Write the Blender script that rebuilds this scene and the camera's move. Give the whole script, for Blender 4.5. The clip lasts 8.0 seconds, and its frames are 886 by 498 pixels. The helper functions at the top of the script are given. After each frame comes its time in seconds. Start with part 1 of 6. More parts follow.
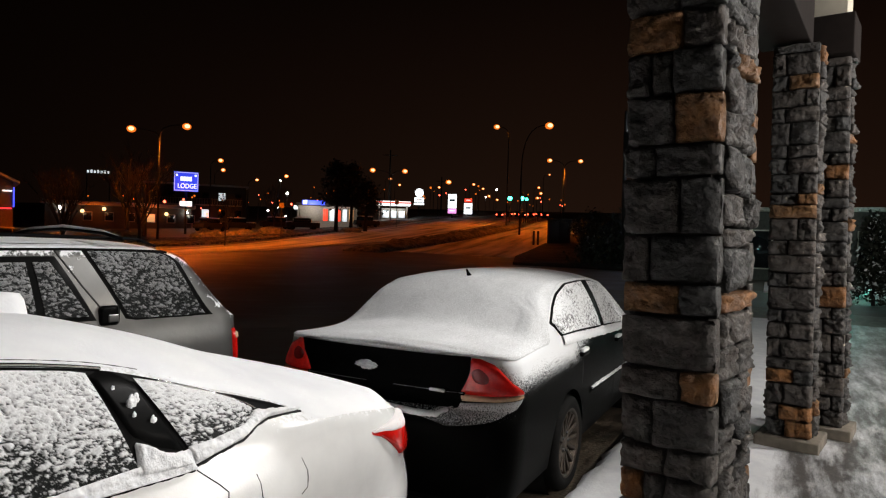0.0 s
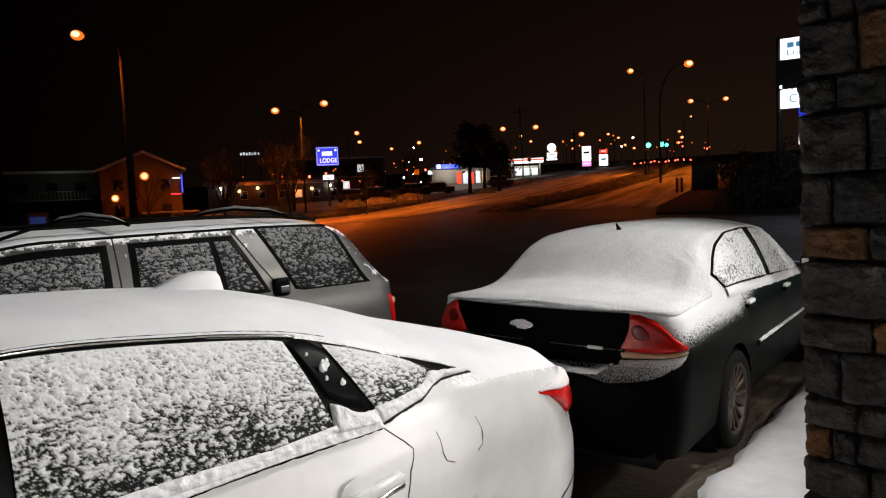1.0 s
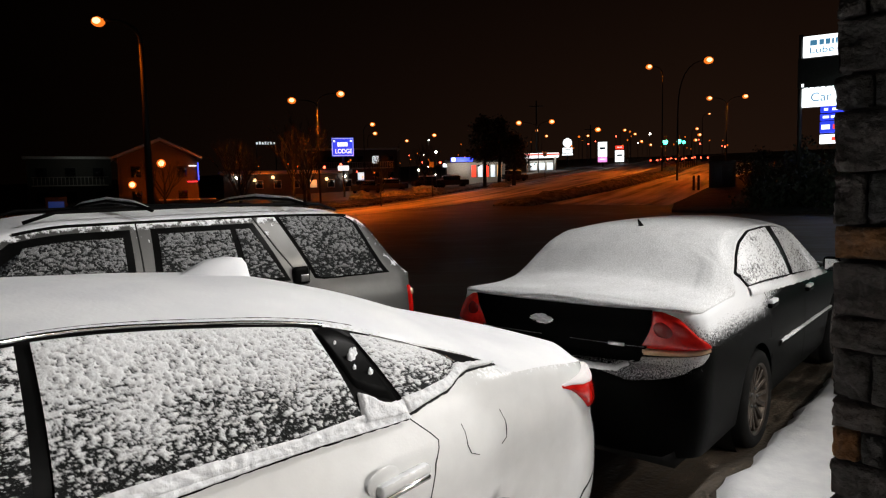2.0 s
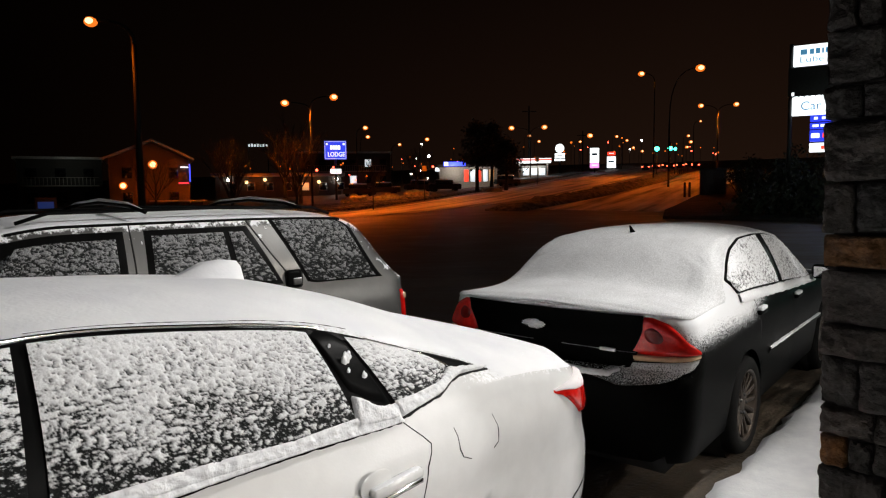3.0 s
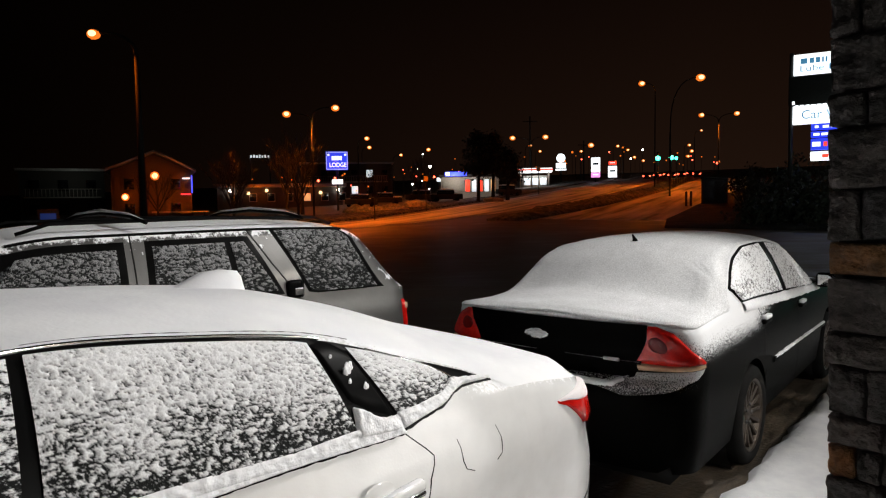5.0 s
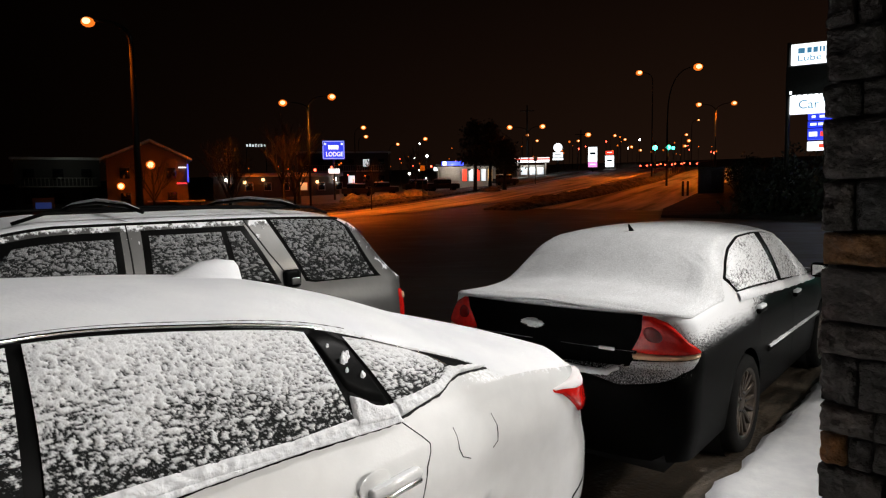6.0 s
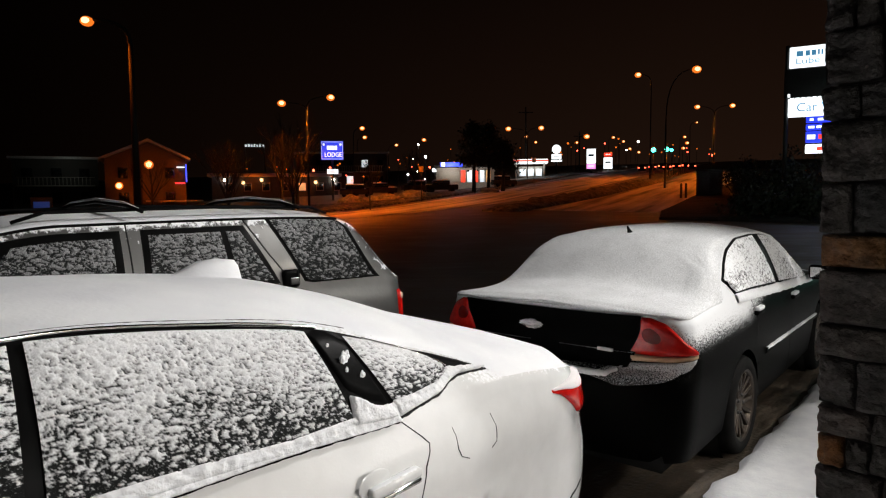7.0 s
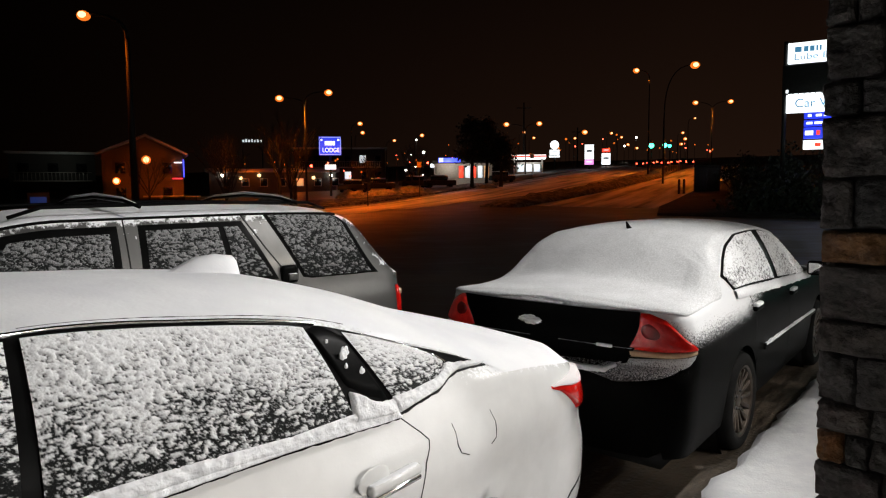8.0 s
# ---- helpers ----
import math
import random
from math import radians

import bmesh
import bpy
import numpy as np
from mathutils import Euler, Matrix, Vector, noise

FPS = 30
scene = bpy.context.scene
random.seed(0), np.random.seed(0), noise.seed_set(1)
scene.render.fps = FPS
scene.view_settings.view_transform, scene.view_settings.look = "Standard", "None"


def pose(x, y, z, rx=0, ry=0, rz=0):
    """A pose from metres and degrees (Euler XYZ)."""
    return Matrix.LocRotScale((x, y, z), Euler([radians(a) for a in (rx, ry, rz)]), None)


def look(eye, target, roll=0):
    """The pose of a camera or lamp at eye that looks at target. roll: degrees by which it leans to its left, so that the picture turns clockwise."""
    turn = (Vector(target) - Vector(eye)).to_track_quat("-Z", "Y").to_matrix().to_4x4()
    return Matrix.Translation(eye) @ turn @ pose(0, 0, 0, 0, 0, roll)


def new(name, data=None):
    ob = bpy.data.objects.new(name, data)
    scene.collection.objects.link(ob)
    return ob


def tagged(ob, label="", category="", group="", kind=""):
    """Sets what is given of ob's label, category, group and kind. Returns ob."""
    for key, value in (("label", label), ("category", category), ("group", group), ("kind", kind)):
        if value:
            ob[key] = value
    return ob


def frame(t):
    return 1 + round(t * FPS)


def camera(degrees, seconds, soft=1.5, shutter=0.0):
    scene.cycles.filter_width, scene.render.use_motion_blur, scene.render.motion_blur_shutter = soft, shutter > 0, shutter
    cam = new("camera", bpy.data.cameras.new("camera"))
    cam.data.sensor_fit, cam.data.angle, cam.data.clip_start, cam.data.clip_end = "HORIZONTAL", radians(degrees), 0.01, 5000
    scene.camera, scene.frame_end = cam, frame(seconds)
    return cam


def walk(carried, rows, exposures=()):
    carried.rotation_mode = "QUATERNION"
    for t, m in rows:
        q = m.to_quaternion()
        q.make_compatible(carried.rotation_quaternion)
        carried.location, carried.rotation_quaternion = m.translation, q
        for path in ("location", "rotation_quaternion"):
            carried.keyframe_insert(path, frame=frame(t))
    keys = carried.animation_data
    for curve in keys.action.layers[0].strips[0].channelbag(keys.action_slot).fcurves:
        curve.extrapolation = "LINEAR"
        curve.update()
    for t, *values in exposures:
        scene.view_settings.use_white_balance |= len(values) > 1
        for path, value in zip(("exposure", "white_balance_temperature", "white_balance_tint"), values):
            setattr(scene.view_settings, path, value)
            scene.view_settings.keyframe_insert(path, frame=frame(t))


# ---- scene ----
# camera: a phone held at head height; it swings left, then stays nearly still
cam = camera(68.03, 8.0, 1.2)
PATH = [  # seconds, x, y, z, yaw, pitch, lean to the left
    (0, 0.148, -0.013, 1.833, -12.35, -1.09, 1.69),
    (0.2, 0.120, 0.006, 1.830, -9.78, -0.76, 0.56),
    (0.5, 0.105, -0.011, 1.841, -5.19, -3.81, -1.40),
    (0.7, 0.089, -0.010, 1.842, -3.35, -4.58, -2.17),
    (1, 0.062, -0.007, 1.844, -0.51, -4.58, -2.43),
    (1.2, 0.047, 0.007, 1.841, 0.23, -5.20, -2.31),
    (2.3, 0.001, 0.010, 1.837, 0.26, -5.14, -0.76),
    (2.5, -0.000, -0.001, 1.840, -0.00, -5.14, -0.49),
    (3, -0.002, -0.006, 1.841, -0.11, -4.80, -0.68),
    (3.5, -0.000, 0.002, 1.838, -0.65, -4.68, -0.43),
    (4, 0.002, 0.001, 1.840, -0.90, -4.32, -0.30),
    (4.5, 0.001, -0.008, 1.841, -0.42, -3.88, -0.62),
    (4.7, -0.003, 0.009, 1.839, 0.10, -3.82, -0.91),
    (5.8, -0.004, 0.018, 1.834, -0.32, -4.70, -0.91),
    (6, -0.002, 0.004, 1.838, -0.24, -4.84, -0.84),
    (6.5, -0.008, 0.003, 1.836, -0.31, -4.89, -0.61),
    (7, -0.008, -0.002, 1.836, -0.40, -4.75, -0.58),
    (7.5, -0.014, -0.001, 1.835, -0.39, -4.69, -0.36),
    (8, -0.014, 0.010, 1.835, -0.58, -5.13, -0.52),
]


def held(x, y, z, yaw, pitch, lean):
    return pose(x, y, z, 90 + pitch, 0, yaw) @ pose(0, 0, 0, 0, 0, lean)


walk(cam, [(r[0], held(*r[1:])) for r in PATH], exposures=[(0.0, 0.0), (8.0, 0.0)])

# ---- world: night sky with a faint sodium glow over the town ----
world = bpy.data.worlds.new("night")
scene.world = world
world.use_nodes = True
wn, wl = world.node_tree.nodes, world.node_tree.links
bg = wn["Background"]
tc = wn.new("ShaderNodeTexCoord")
sep = wn.new("ShaderNodeSeparateXYZ")
ramp = wn.new("ShaderNodeValToRGB")
wl.new(tc.outputs["Generated"], sep.inputs[0])
wl.new(sep.outputs["Z"], ramp.inputs[0])
side = wn.new("ShaderNodeMapRange")
side.inputs[1].default_value, side.inputs[2].default_value = -0.55, 0.35
side.inputs[3].default_value, side.inputs[4].default_value = 0.07, 1.0
wl.new(sep.outputs["X"], side.inputs[0])
wl.new(side.outputs[0], bg.inputs[1])
wl.new(ramp.outputs[0], bg.inputs[0])
ramp.color_ramp.elements[0].color = (0.0135, 0.0062, 0.0036, 1)
ramp.color_ramp.elements[1].position = 0.45
ramp.color_ramp.elements[1].color = (0.0005, 0.00035, 0.0003, 1)

SODIUM = (1.0, 0.155, 0.004)
COOL = (1.0, 0.97, 0.94)


def lamp(name, kind, m, watts, colour, size=0.3, cone=150, blend=0.5):
    data = bpy.data.lights.new(name, kind)
    data.energy, data.color = watts, colour
    if kind == "AREA":
        data.shape, data.size = "DISK", size
    else:
        data.shadow_soft_size = size
    if kind == "SPOT":
        data.spot_size, data.spot_blend = radians(cone), blend
    ob = new(name, data)
    ob.matrix_world = m
    return ob


# lights at the entrance: under the canopy, and an added, unseen flood lamp on the beam between the pillars
CANOPY_LIGHTS = [(6.6, -1.6), (9.0, 3.0)]
CANOPY_Z = 4.3
for (x, y), watts in zip(CANOPY_LIGHTS, (950, 850)):
    lamp("canopy_lamp", "POINT", pose(x, y, CANOPY_Z - 0.35), watts, COOL, 0.2)
ADDED_FLOOD = (4.0, 4.9, 5.3)
lamp("added_flood_lamp", "SPOT", look(ADDED_FLOOD, (-1.5, 2.0, 1.2)), 1950, COOL, 0.18, 88, 1.0)


# ---- materials ----
class Mat:
    """A node material under construction."""

    def __init__(self, name):
        self.m = bpy.data.materials.new(name)
        self.m.use_nodes = True
        self.n, self.l = self.m.node_tree.nodes, self.m.node_tree.links
        self.b = self.n["Principled BSDF"]
        self.coord = self.n.new("ShaderNodeTexCoord")

    def set(self, **kw):
        for k, v in kw.items():
            s = self.b.inputs[k.replace("_", " ")]
            if isinstance(v, bpy.types.NodeSocket):
                self.l.new(v, s)
            else:
                s.default_value = (*v, 1) if isinstance(v, tuple) and len(v) == 3 else v
        return self

    def noise(self, scale, detail=3, rough=0.55, stretch=None, space="Object"):
        t = self.n.new("ShaderNodeTexNoise")
        t.inputs["Scale"].default_value, t.inputs["Detail"].default_value, t.inputs["Roughness"].default_value = scale, detail, rough
        src = self.coord.outputs[space]
        if stretch:
            mp = self.n.new("ShaderNodeMapping")
            mp.inputs["Scale"].default_value = stretch
            self.l.new(src, mp.inputs[0])
            src = mp.outputs[0]
        self.l.new(src, t.inputs["Vector"])
        return t.outputs["Fac"]

    def streaks(self, scale, turn, stretch, detail=4):
        """Noise drawn out along a direction, turn degrees from x."""
        r = self.n.new("ShaderNodeVectorRotate")
        r.rotation_type = "Z_AXIS"
        r.inputs["Angle"].default_value = radians(-turn)
        self.l.new(self.coord.outputs["Object"], r.inputs["Vector"])
        mp = self.n.new("ShaderNodeMapping")
        mp.inputs["Scale"].default_value = stretch
        self.l.new(r.outputs[0], mp.inputs[0])
        t = self.n.new("ShaderNodeTexNoise")
        t.inputs["Scale"].default_value, t.inputs["Detail"].default_value = scale, detail
        self.l.new(mp.outputs[0], t.inputs["Vector"])
        return t.outputs["Fac"]

    def ramp(self, src, lo, hi, a=(0, 0, 0), c=(1, 1, 1)):
        r = self.n.new("ShaderNodeValToRGB")
        r.color_ramp.elements[0].position, r.color_ramp.elements[1].position = lo, hi
        r.color_ramp.elements[0].color, r.color_ramp.elements[1].color = (*a, 1), (*c, 1)
        self.l.new(src, r.inputs[0])
        return r.outputs[0]

    def math(self, op, a, b=0.0):
        t = self.n.new("ShaderNodeMath")
        t.operation = op
        for s, v in zip(t.inputs, (a, b)):
            if isinstance(v, bpy.types.NodeSocket):
                self.l.new(v, s)
            else:
                s.default_value = v
        return t.outputs[0]

    def mix(self, f, a, b):
        t = self.n.new("ShaderNodeMix")
        t.data_type = "RGBA"
        for s, v in ((t.inputs[0], f), (t.inputs[6], a), (t.inputs[7], b)):
            if isinstance(v, bpy.types.NodeSocket):
                self.l.new(v, s)
            else:
                s.default_value = (*v, 1) if isinstance(v, tuple) else v
        return t.outputs[2]

    def bump(self, h, strength=0.3, dist=0.01):
        t = self.n.new("ShaderNodeBump")
        t.inputs["Strength"].default_value, t.inputs["Distance"].default_value = strength, dist
        self.l.new(h, t.inputs["Height"])
        self.l.new(t.outputs[0], self.b.inputs["Normal"])
        return self

    def up(self, axis="Z"):
        g = self.n.new("ShaderNodeNewGeometry")
        s = self.n.new("ShaderNodeSeparateXYZ")
        self.l.new(g.outputs["Normal"], s.inputs[0])
        return s.outputs[axis]

    def local(self, axis="Z", space="Object"):
        s = self.n.new("ShaderNodeSeparateXYZ")
        self.l.new(self.coord.outputs[space], s.inputs[0])
        return s.outputs[axis]


SNOW = (0.80, 0.81, 0.83)


def plain(name, colour, rough=0.6, metal=0.0, vary=0.25, scale=9.0, bump=0.15, **kw):
    k = Mat(name)
    f = k.noise(scale, 4)
    dark = tuple(c * (1 - vary) for c in colour)
    lite = tuple(min(1, c * (1 + vary)) for c in colour)
    k.set(Base_Color=k.ramp(f, 0.3, 0.7, dark, lite), Roughness=rough, Metallic=metal, **kw)
    if bump:
        k.bump(k.noise(scale * 9, 3), bump, 0.004)
    return k.m


def glow(name, colour, strength):
    k = Mat(name)
    k.set(Base_Color=colour, Emission_Color=colour, Emission_Strength=strength, Roughness=0.4)
    return k.m


def snowy_paint(name, colour, rough, metal, start, span, grain, coat=0.6, high=None):
    """Car paint dusted with snow where it faces up, in a speckle that thins out on the steeper parts."""
    k = Mat(name)
    f = k.math("ADD", k.math("MULTIPLY", k.math("SUBTRACT", k.up(), start), 1.0 / span), k.math("MULTIPLY", k.math("SUBTRACT", k.noise(grain, 4, 0.75), 0.5), 3.8 if high else 2.2))
    if high:  # more of it on the shoulders than low down
        f = k.math("ADD", f, k.math("MULTIPLY", k.math("SUBTRACT", k.local("Z"), high[0]), high[1]))
        f = k.math("SUBTRACT", f, k.math("MULTIPLY", k.math("MAXIMUM", k.math("SUBTRACT", k.local("X"), 1.45), 0.0), 1.7))
    mask = k.ramp(f, 0.42, 0.85 if high else 0.6)
    dirt = k.ramp(k.noise(5, 5), 0.3, 0.75, tuple(c * 0.85 for c in colour), colour)
    k.set(Base_Color=k.mix(mask, dirt, SNOW if not high else (0.62, 0.63, 0.64)), Roughness=k.math("ADD", k.math("MULTIPLY", mask, 0.6), rough), Metallic=k.math("MULTIPLY", k.math("SUBTRACT", 1.0, mask), metal), Coat_Weight=k.math("MULTIPLY", k.math("SUBTRACT", 1.0, mask), coat), Coat_Roughness=0.08, Specular_IOR_Level=0.5 if coat else 0.012)
    k.bump(k.math("ADD", mask, k.noise(grain * 2, 3)), 0.07 if coat and not metal else 0.25, 0.004)
    return k.m


def snowy_glass(name, lo, hi, scale, slope, stretch=(1, 1, 1)):
    """Dark window glass with wet snow stuck to it in clumps; slope: how much more of it sits higher up."""
    k = Mat(name)
    f = k.math("ADD", k.noise(scale, 4, 0.65, stretch), k.math("MULTIPLY", k.noise(6, 2), 0.25))
    f = k.math("ADD", f, k.math("MULTIPLY", k.math("SUBTRACT", k.local("Z", "Generated"), 0.5), slope))
    mask = k.ramp(f, lo, hi)
    shade = k.ramp(k.noise(scale * 1.7, 3), 0.3, 0.7, (0.42, 0.44, 0.46), SNOW)
    k.set(Base_Color=k.mix(mask, (0.012, 0.013, 0.014), shade), Roughness=k.math("ADD", k.math("MULTIPLY", mask, 0.7), 0.06), Specular_IOR_Level=0.5)
    k.bump(f, 0.6, 0.012)
    return k.m


k = Mat("fresh_snow")
h = k.math("ADD", k.noise(7, 4), k.math("MULTIPLY", k.noise(90, 3), 0.25))
k.set(Base_Color=k.ramp(k.noise(3, 3), 0.3, 0.7, (0.72, 0.73, 0.76), (0.84, 0.85, 0.86)), Roughness=0.75, Subsurface_Weight=0.0)
k.bump(h, 0.22, 0.02)
M_SNOW = k.m

k = Mat("thin_snow")  # a film of grains with the black paint showing between
f = k.math("ADD", k.math("MULTIPLY", k.noise(130, 4, 0.85), 0.85), k.math("MULTIPLY", k.noise(3, 3, 0.6), 0.15))
k.set(Base_Color=k.ramp(f, 0.30, 0.66, (0.20, 0.205, 0.21), (0.80, 0.81, 0.82)), Roughness=0.8)
k.bump(k.noise(140, 3, 0.8), 0.5, 0.004)
M_SNOW_THIN = k.m

k = Mat("lumpy_snow")
h = k.math("ADD", k.noise(40, 4, 0.7), k.math("MULTIPLY", k.noise(150, 3), 0.4))
k.set(Base_Color=k.ramp(k.noise(60, 3), 0.3, 0.7, (0.72, 0.73, 0.75), (0.85, 0.86, 0.87)), Roughness=0.8)
k.bump(h, 0.5, 0.012)
M_SNOW_LUMPY = k.m

M_WHITE = snowy_paint("white_paint", (0.78, 0.785, 0.775), 0.22, 0.0, 0.55, 0.5, 60)
M_BLACK = snowy_paint("black_paint", (0.0035, 0.0035, 0.0033), 0.3, 0.0, 0.52, 0.62, 110, 0.0, (0.775, 6.0))
M_BLACK_LID = snowy_paint("black_paint_lid", (0.002, 0.002, 0.002), 0.2, 0.0, 0.48, 0.62, 130, 0.0, (0.98, 3.0))
M_SILVER = snowy_paint("silver_paint", (0.095, 0.094, 0.09), 0.42, 0.55, 0.27, 0.7, 13)
M_GLASS_WHITE = snowy_glass("snowed_window", 0.46, 0.74, 46, 0.24, (1, 1, 1.6))
M_GLASS_BLACK = snowy_glass("snowed_window_fine", 0.40, 0.60, 50, 0.25)
M_GLASS_SILVER = snowy_glass("snowed_window_clumps", 0.56, 1.15, 44, 0.10)
M_TRIM = plain("black_trim", (0.004, 0.004, 0.004), 0.35, bump=0.03, Specular_IOR_Level=0.015)
M_RUBBER = plain("tyre_rubber", (0.006, 0.0058, 0.0055), 0.85, Specular_IOR_Level=0.08)
M_CHROME = plain("chrome", (0.75, 0.75, 0.75), 0.12, 1.0, 0.05, bump=0.03)
M_RIM = plain("dull_alloy", (0.040, 0.030, 0.022), 0.45, 0.7, 0.35)
M_GAP = plain("shut_line", (0.004, 0.004, 0.004), 0.9, bump=0)
M_LINER = plain("wheel_housing", (0.006, 0.006, 0.006), 0.95, bump=0)
k = Mat("red_lens")
k.set(Base_Color=k.ramp(k.noise(30, 2), 0.35, 0.65, (0.48, 0.007, 0.005), (0.62, 0.012, 0.008)), Roughness=0.1, Coat_Weight=0.2)
M_RED = k.m
k = Mat("frosted_red_lens")
f = k.math("ADD", k.noise(60, 4, 0.7), k.math("MULTIPLY", k.local("Z", "Generated"), 0.5))
k.set(Base_Color=k.ramp(f, 0.45, 0.85, (0.72, 0.16, 0.13), (0.80, 0.76, 0.76)), Roughness=0.7)
k.bump(f, 0.5, 0.006)
M_FROSTRED = k.m
M_DARKRED = plain("dark_red_lens", (0.16, 0.004, 0.004), 0.12, bump=0)
M_AMBER = plain("clear_amber_lens", (0.55, 0.36, 0.22), 0.15, bump=0.05)
M_CONCRETE = plain("worn_concrete", (0.16, 0.138, 0.11), 0.85, vary=0.35, scale=6, bump=0.5)
M_BEAM = plain("brown_render", (0.022, 0.017, 0.015), 0.9, vary=0.12, scale=12, Specular_IOR_Level=0.12)
M_SOFFIT = plain("cream_soffit", (0.62, 0.56, 0.45), 0.8, vary=0.06)
M_POLE = plain("galvanised_pole", (0.010, 0.009, 0.0085), 0.7, 0.0)
M_DARKMETAL = plain("dark_metal", (0.03, 0.03, 0.03), 0.5, 0.4)
M_BARK = plain("bark", (0.013, 0.011, 0.009), 0.9, vary=0.4, bump=0.5)
M_LEAF = plain("dark_foliage", (0.017, 0.021, 0.011), 0.8, vary=0.5)
M_SODIUM = glow("sodium_lamp", (1.0, 0.20, 0.018), 1.1)
M_SODIUMCORE = glow("sodium_core", (1.0, 0.60, 0.27), 2.6)
M_WHITELAMP = glow("white_lamp", (1.0, 0.95, 0.85), 14)
M_GREEN = glow("green_signal", (0.05, 1.0, 0.62), 9)
M_REDLAMP = glow("red_lamp", (1.0, 0.08, 0.04), 9)
M_SIGNWHITE = glow("lit_sign_white", (0.92, 0.98, 1.0), 1.6)
M_SIGNBLUE = glow("lit_sign_blue", (0.03, 0.06, 0.85), 1.0)
M_SIGNPINK = glow("lit_sign_pink", (1.0, 0.35, 0.8), 1.2)
M_SIGNRED = glow("lit_sign_red", (1.0, 0.06, 0.03), 1.4)
M_INK = plain("sign_ink", (0.02, 0.12, 0.2), 0.6, bump=0)
M_SIGNINK = glow("sign_ink_lit", (0.10, 0.36, 0.62), 0.55)
M_PANECOOL_EDGE = glow("sign_border", (0.55, 0.6, 1.0), 0.8)
M_WALLTAN = plain("tan_siding", (0.08, 0.055, 0.036), 0.85)
M_WALLDARK = plain("dark_wall", (0.05, 0.045, 0.04), 0.85)
M_ROOF = plain("snowy_roof", (0.5, 0.48, 0.46), 0.85)
M_WALLPALE = plain("pale_wall", (0.42, 0.38, 0.33), 0.8)


# ---- mesh helpers ----
def part(name, bm, material, parent=None, label="", smooth=True):
    me = bpy.data.meshes.new(name)
    bmesh.ops.recalc_face_normals(bm, faces=bm.faces)
    for f in bm.faces:
        f.smooth = smooth
    bm.to_mesh(me)
    bm.free()
    me.materials.append(material)
    ob = new(name, me)
    if parent is not None:
        ob.parent = parent
    if label:
        ob["label"] = label
    return ob


def thing(name, m, label, category, group="", kind=""):
    ob = new(name)
    ob.matrix_world = m
    ob.empty_display_size = 0.1
    return tagged(ob, label, category, group, kind)


def box(size, at=(0, 0, 0), bevel=0.0, turn=0, bm=None, seg=2):
    """A box on its base: at is the middle of its underside."""
    own = bm is None
    b = bmesh.new()
    bmesh.ops.create_cube(b, size=1)
    bmesh.ops.scale(b, vec=size, verts=b.verts)
    if bevel:
        bmesh.ops.bevel(b, geom=b.edges[:], offset=bevel, segments=seg, affect="EDGES", profile=0.6)
    bmesh.ops.transform(b, matrix=pose(at[0], at[1], at[2] + size[2] / 2, 0, 0, turn), verts=b.verts)
    if own:
        return b
    join(bm, b)
    return bm


def join(bm, other, m=None):
    if m is not None:
        bmesh.ops.transform(other, matrix=m, verts=other.verts)
    new_verts = [bm.verts.new(v.co) for v in other.verts]
    other.verts.index_update()
    for f in other.faces:
        bm.faces.new([new_verts[v.index] for v in f.verts])
    other.free()


def tube(points, radii, sides=8, bm=None):
    """A tapered tube along a line of points."""
    b = bm or bmesh.new()
    rings = []
    pts = [Vector(p) for p in points]
    for i, p in enumerate(pts):
        d = (pts[min(i + 1, len(pts) - 1)] - pts[max(i - 1, 0)]).normalized()
        q = d.to_track_quat("Z", "Y")
        r = radii[i] if isinstance(radii, (list, tuple)) else radii
        rings.append([b.verts.new(p + q @ Vector((math.cos(a) * r, math.sin(a) * r, 0))) for a in [2 * math.pi * j / sides for j in range(sides)]])
    for a, c in zip(rings, rings[1:]):
        for j in range(sides):
            b.faces.new((a[j], a[(j + 1) % sides], c[(j + 1) % sides], c[j]))
    b.faces.new(rings[0][::-1])
    b.faces.new(rings[-1])
    return b


def lathe(profile, sides=32, bm=None):
    """Turns (radius, y) pairs round the y axis; the line is closed where it starts on the axis."""
    b = bm or bmesh.new()
    rings = []
    for r, y in profile:
        rings.append([b.verts.new((r * math.cos(2 * math.pi * j / sides), y, r * math.sin(2 * math.pi * j / sides))) for j in range(sides)])
    for a, c in zip(rings, rings[1:]):
        for j in range(sides):
            b.faces.new((a[j], a[(j + 1) % sides], c[(j + 1) % sides], c[j]))
    bmesh.ops.remove_doubles(b, verts=b.verts, dist=1e-5)
    return b


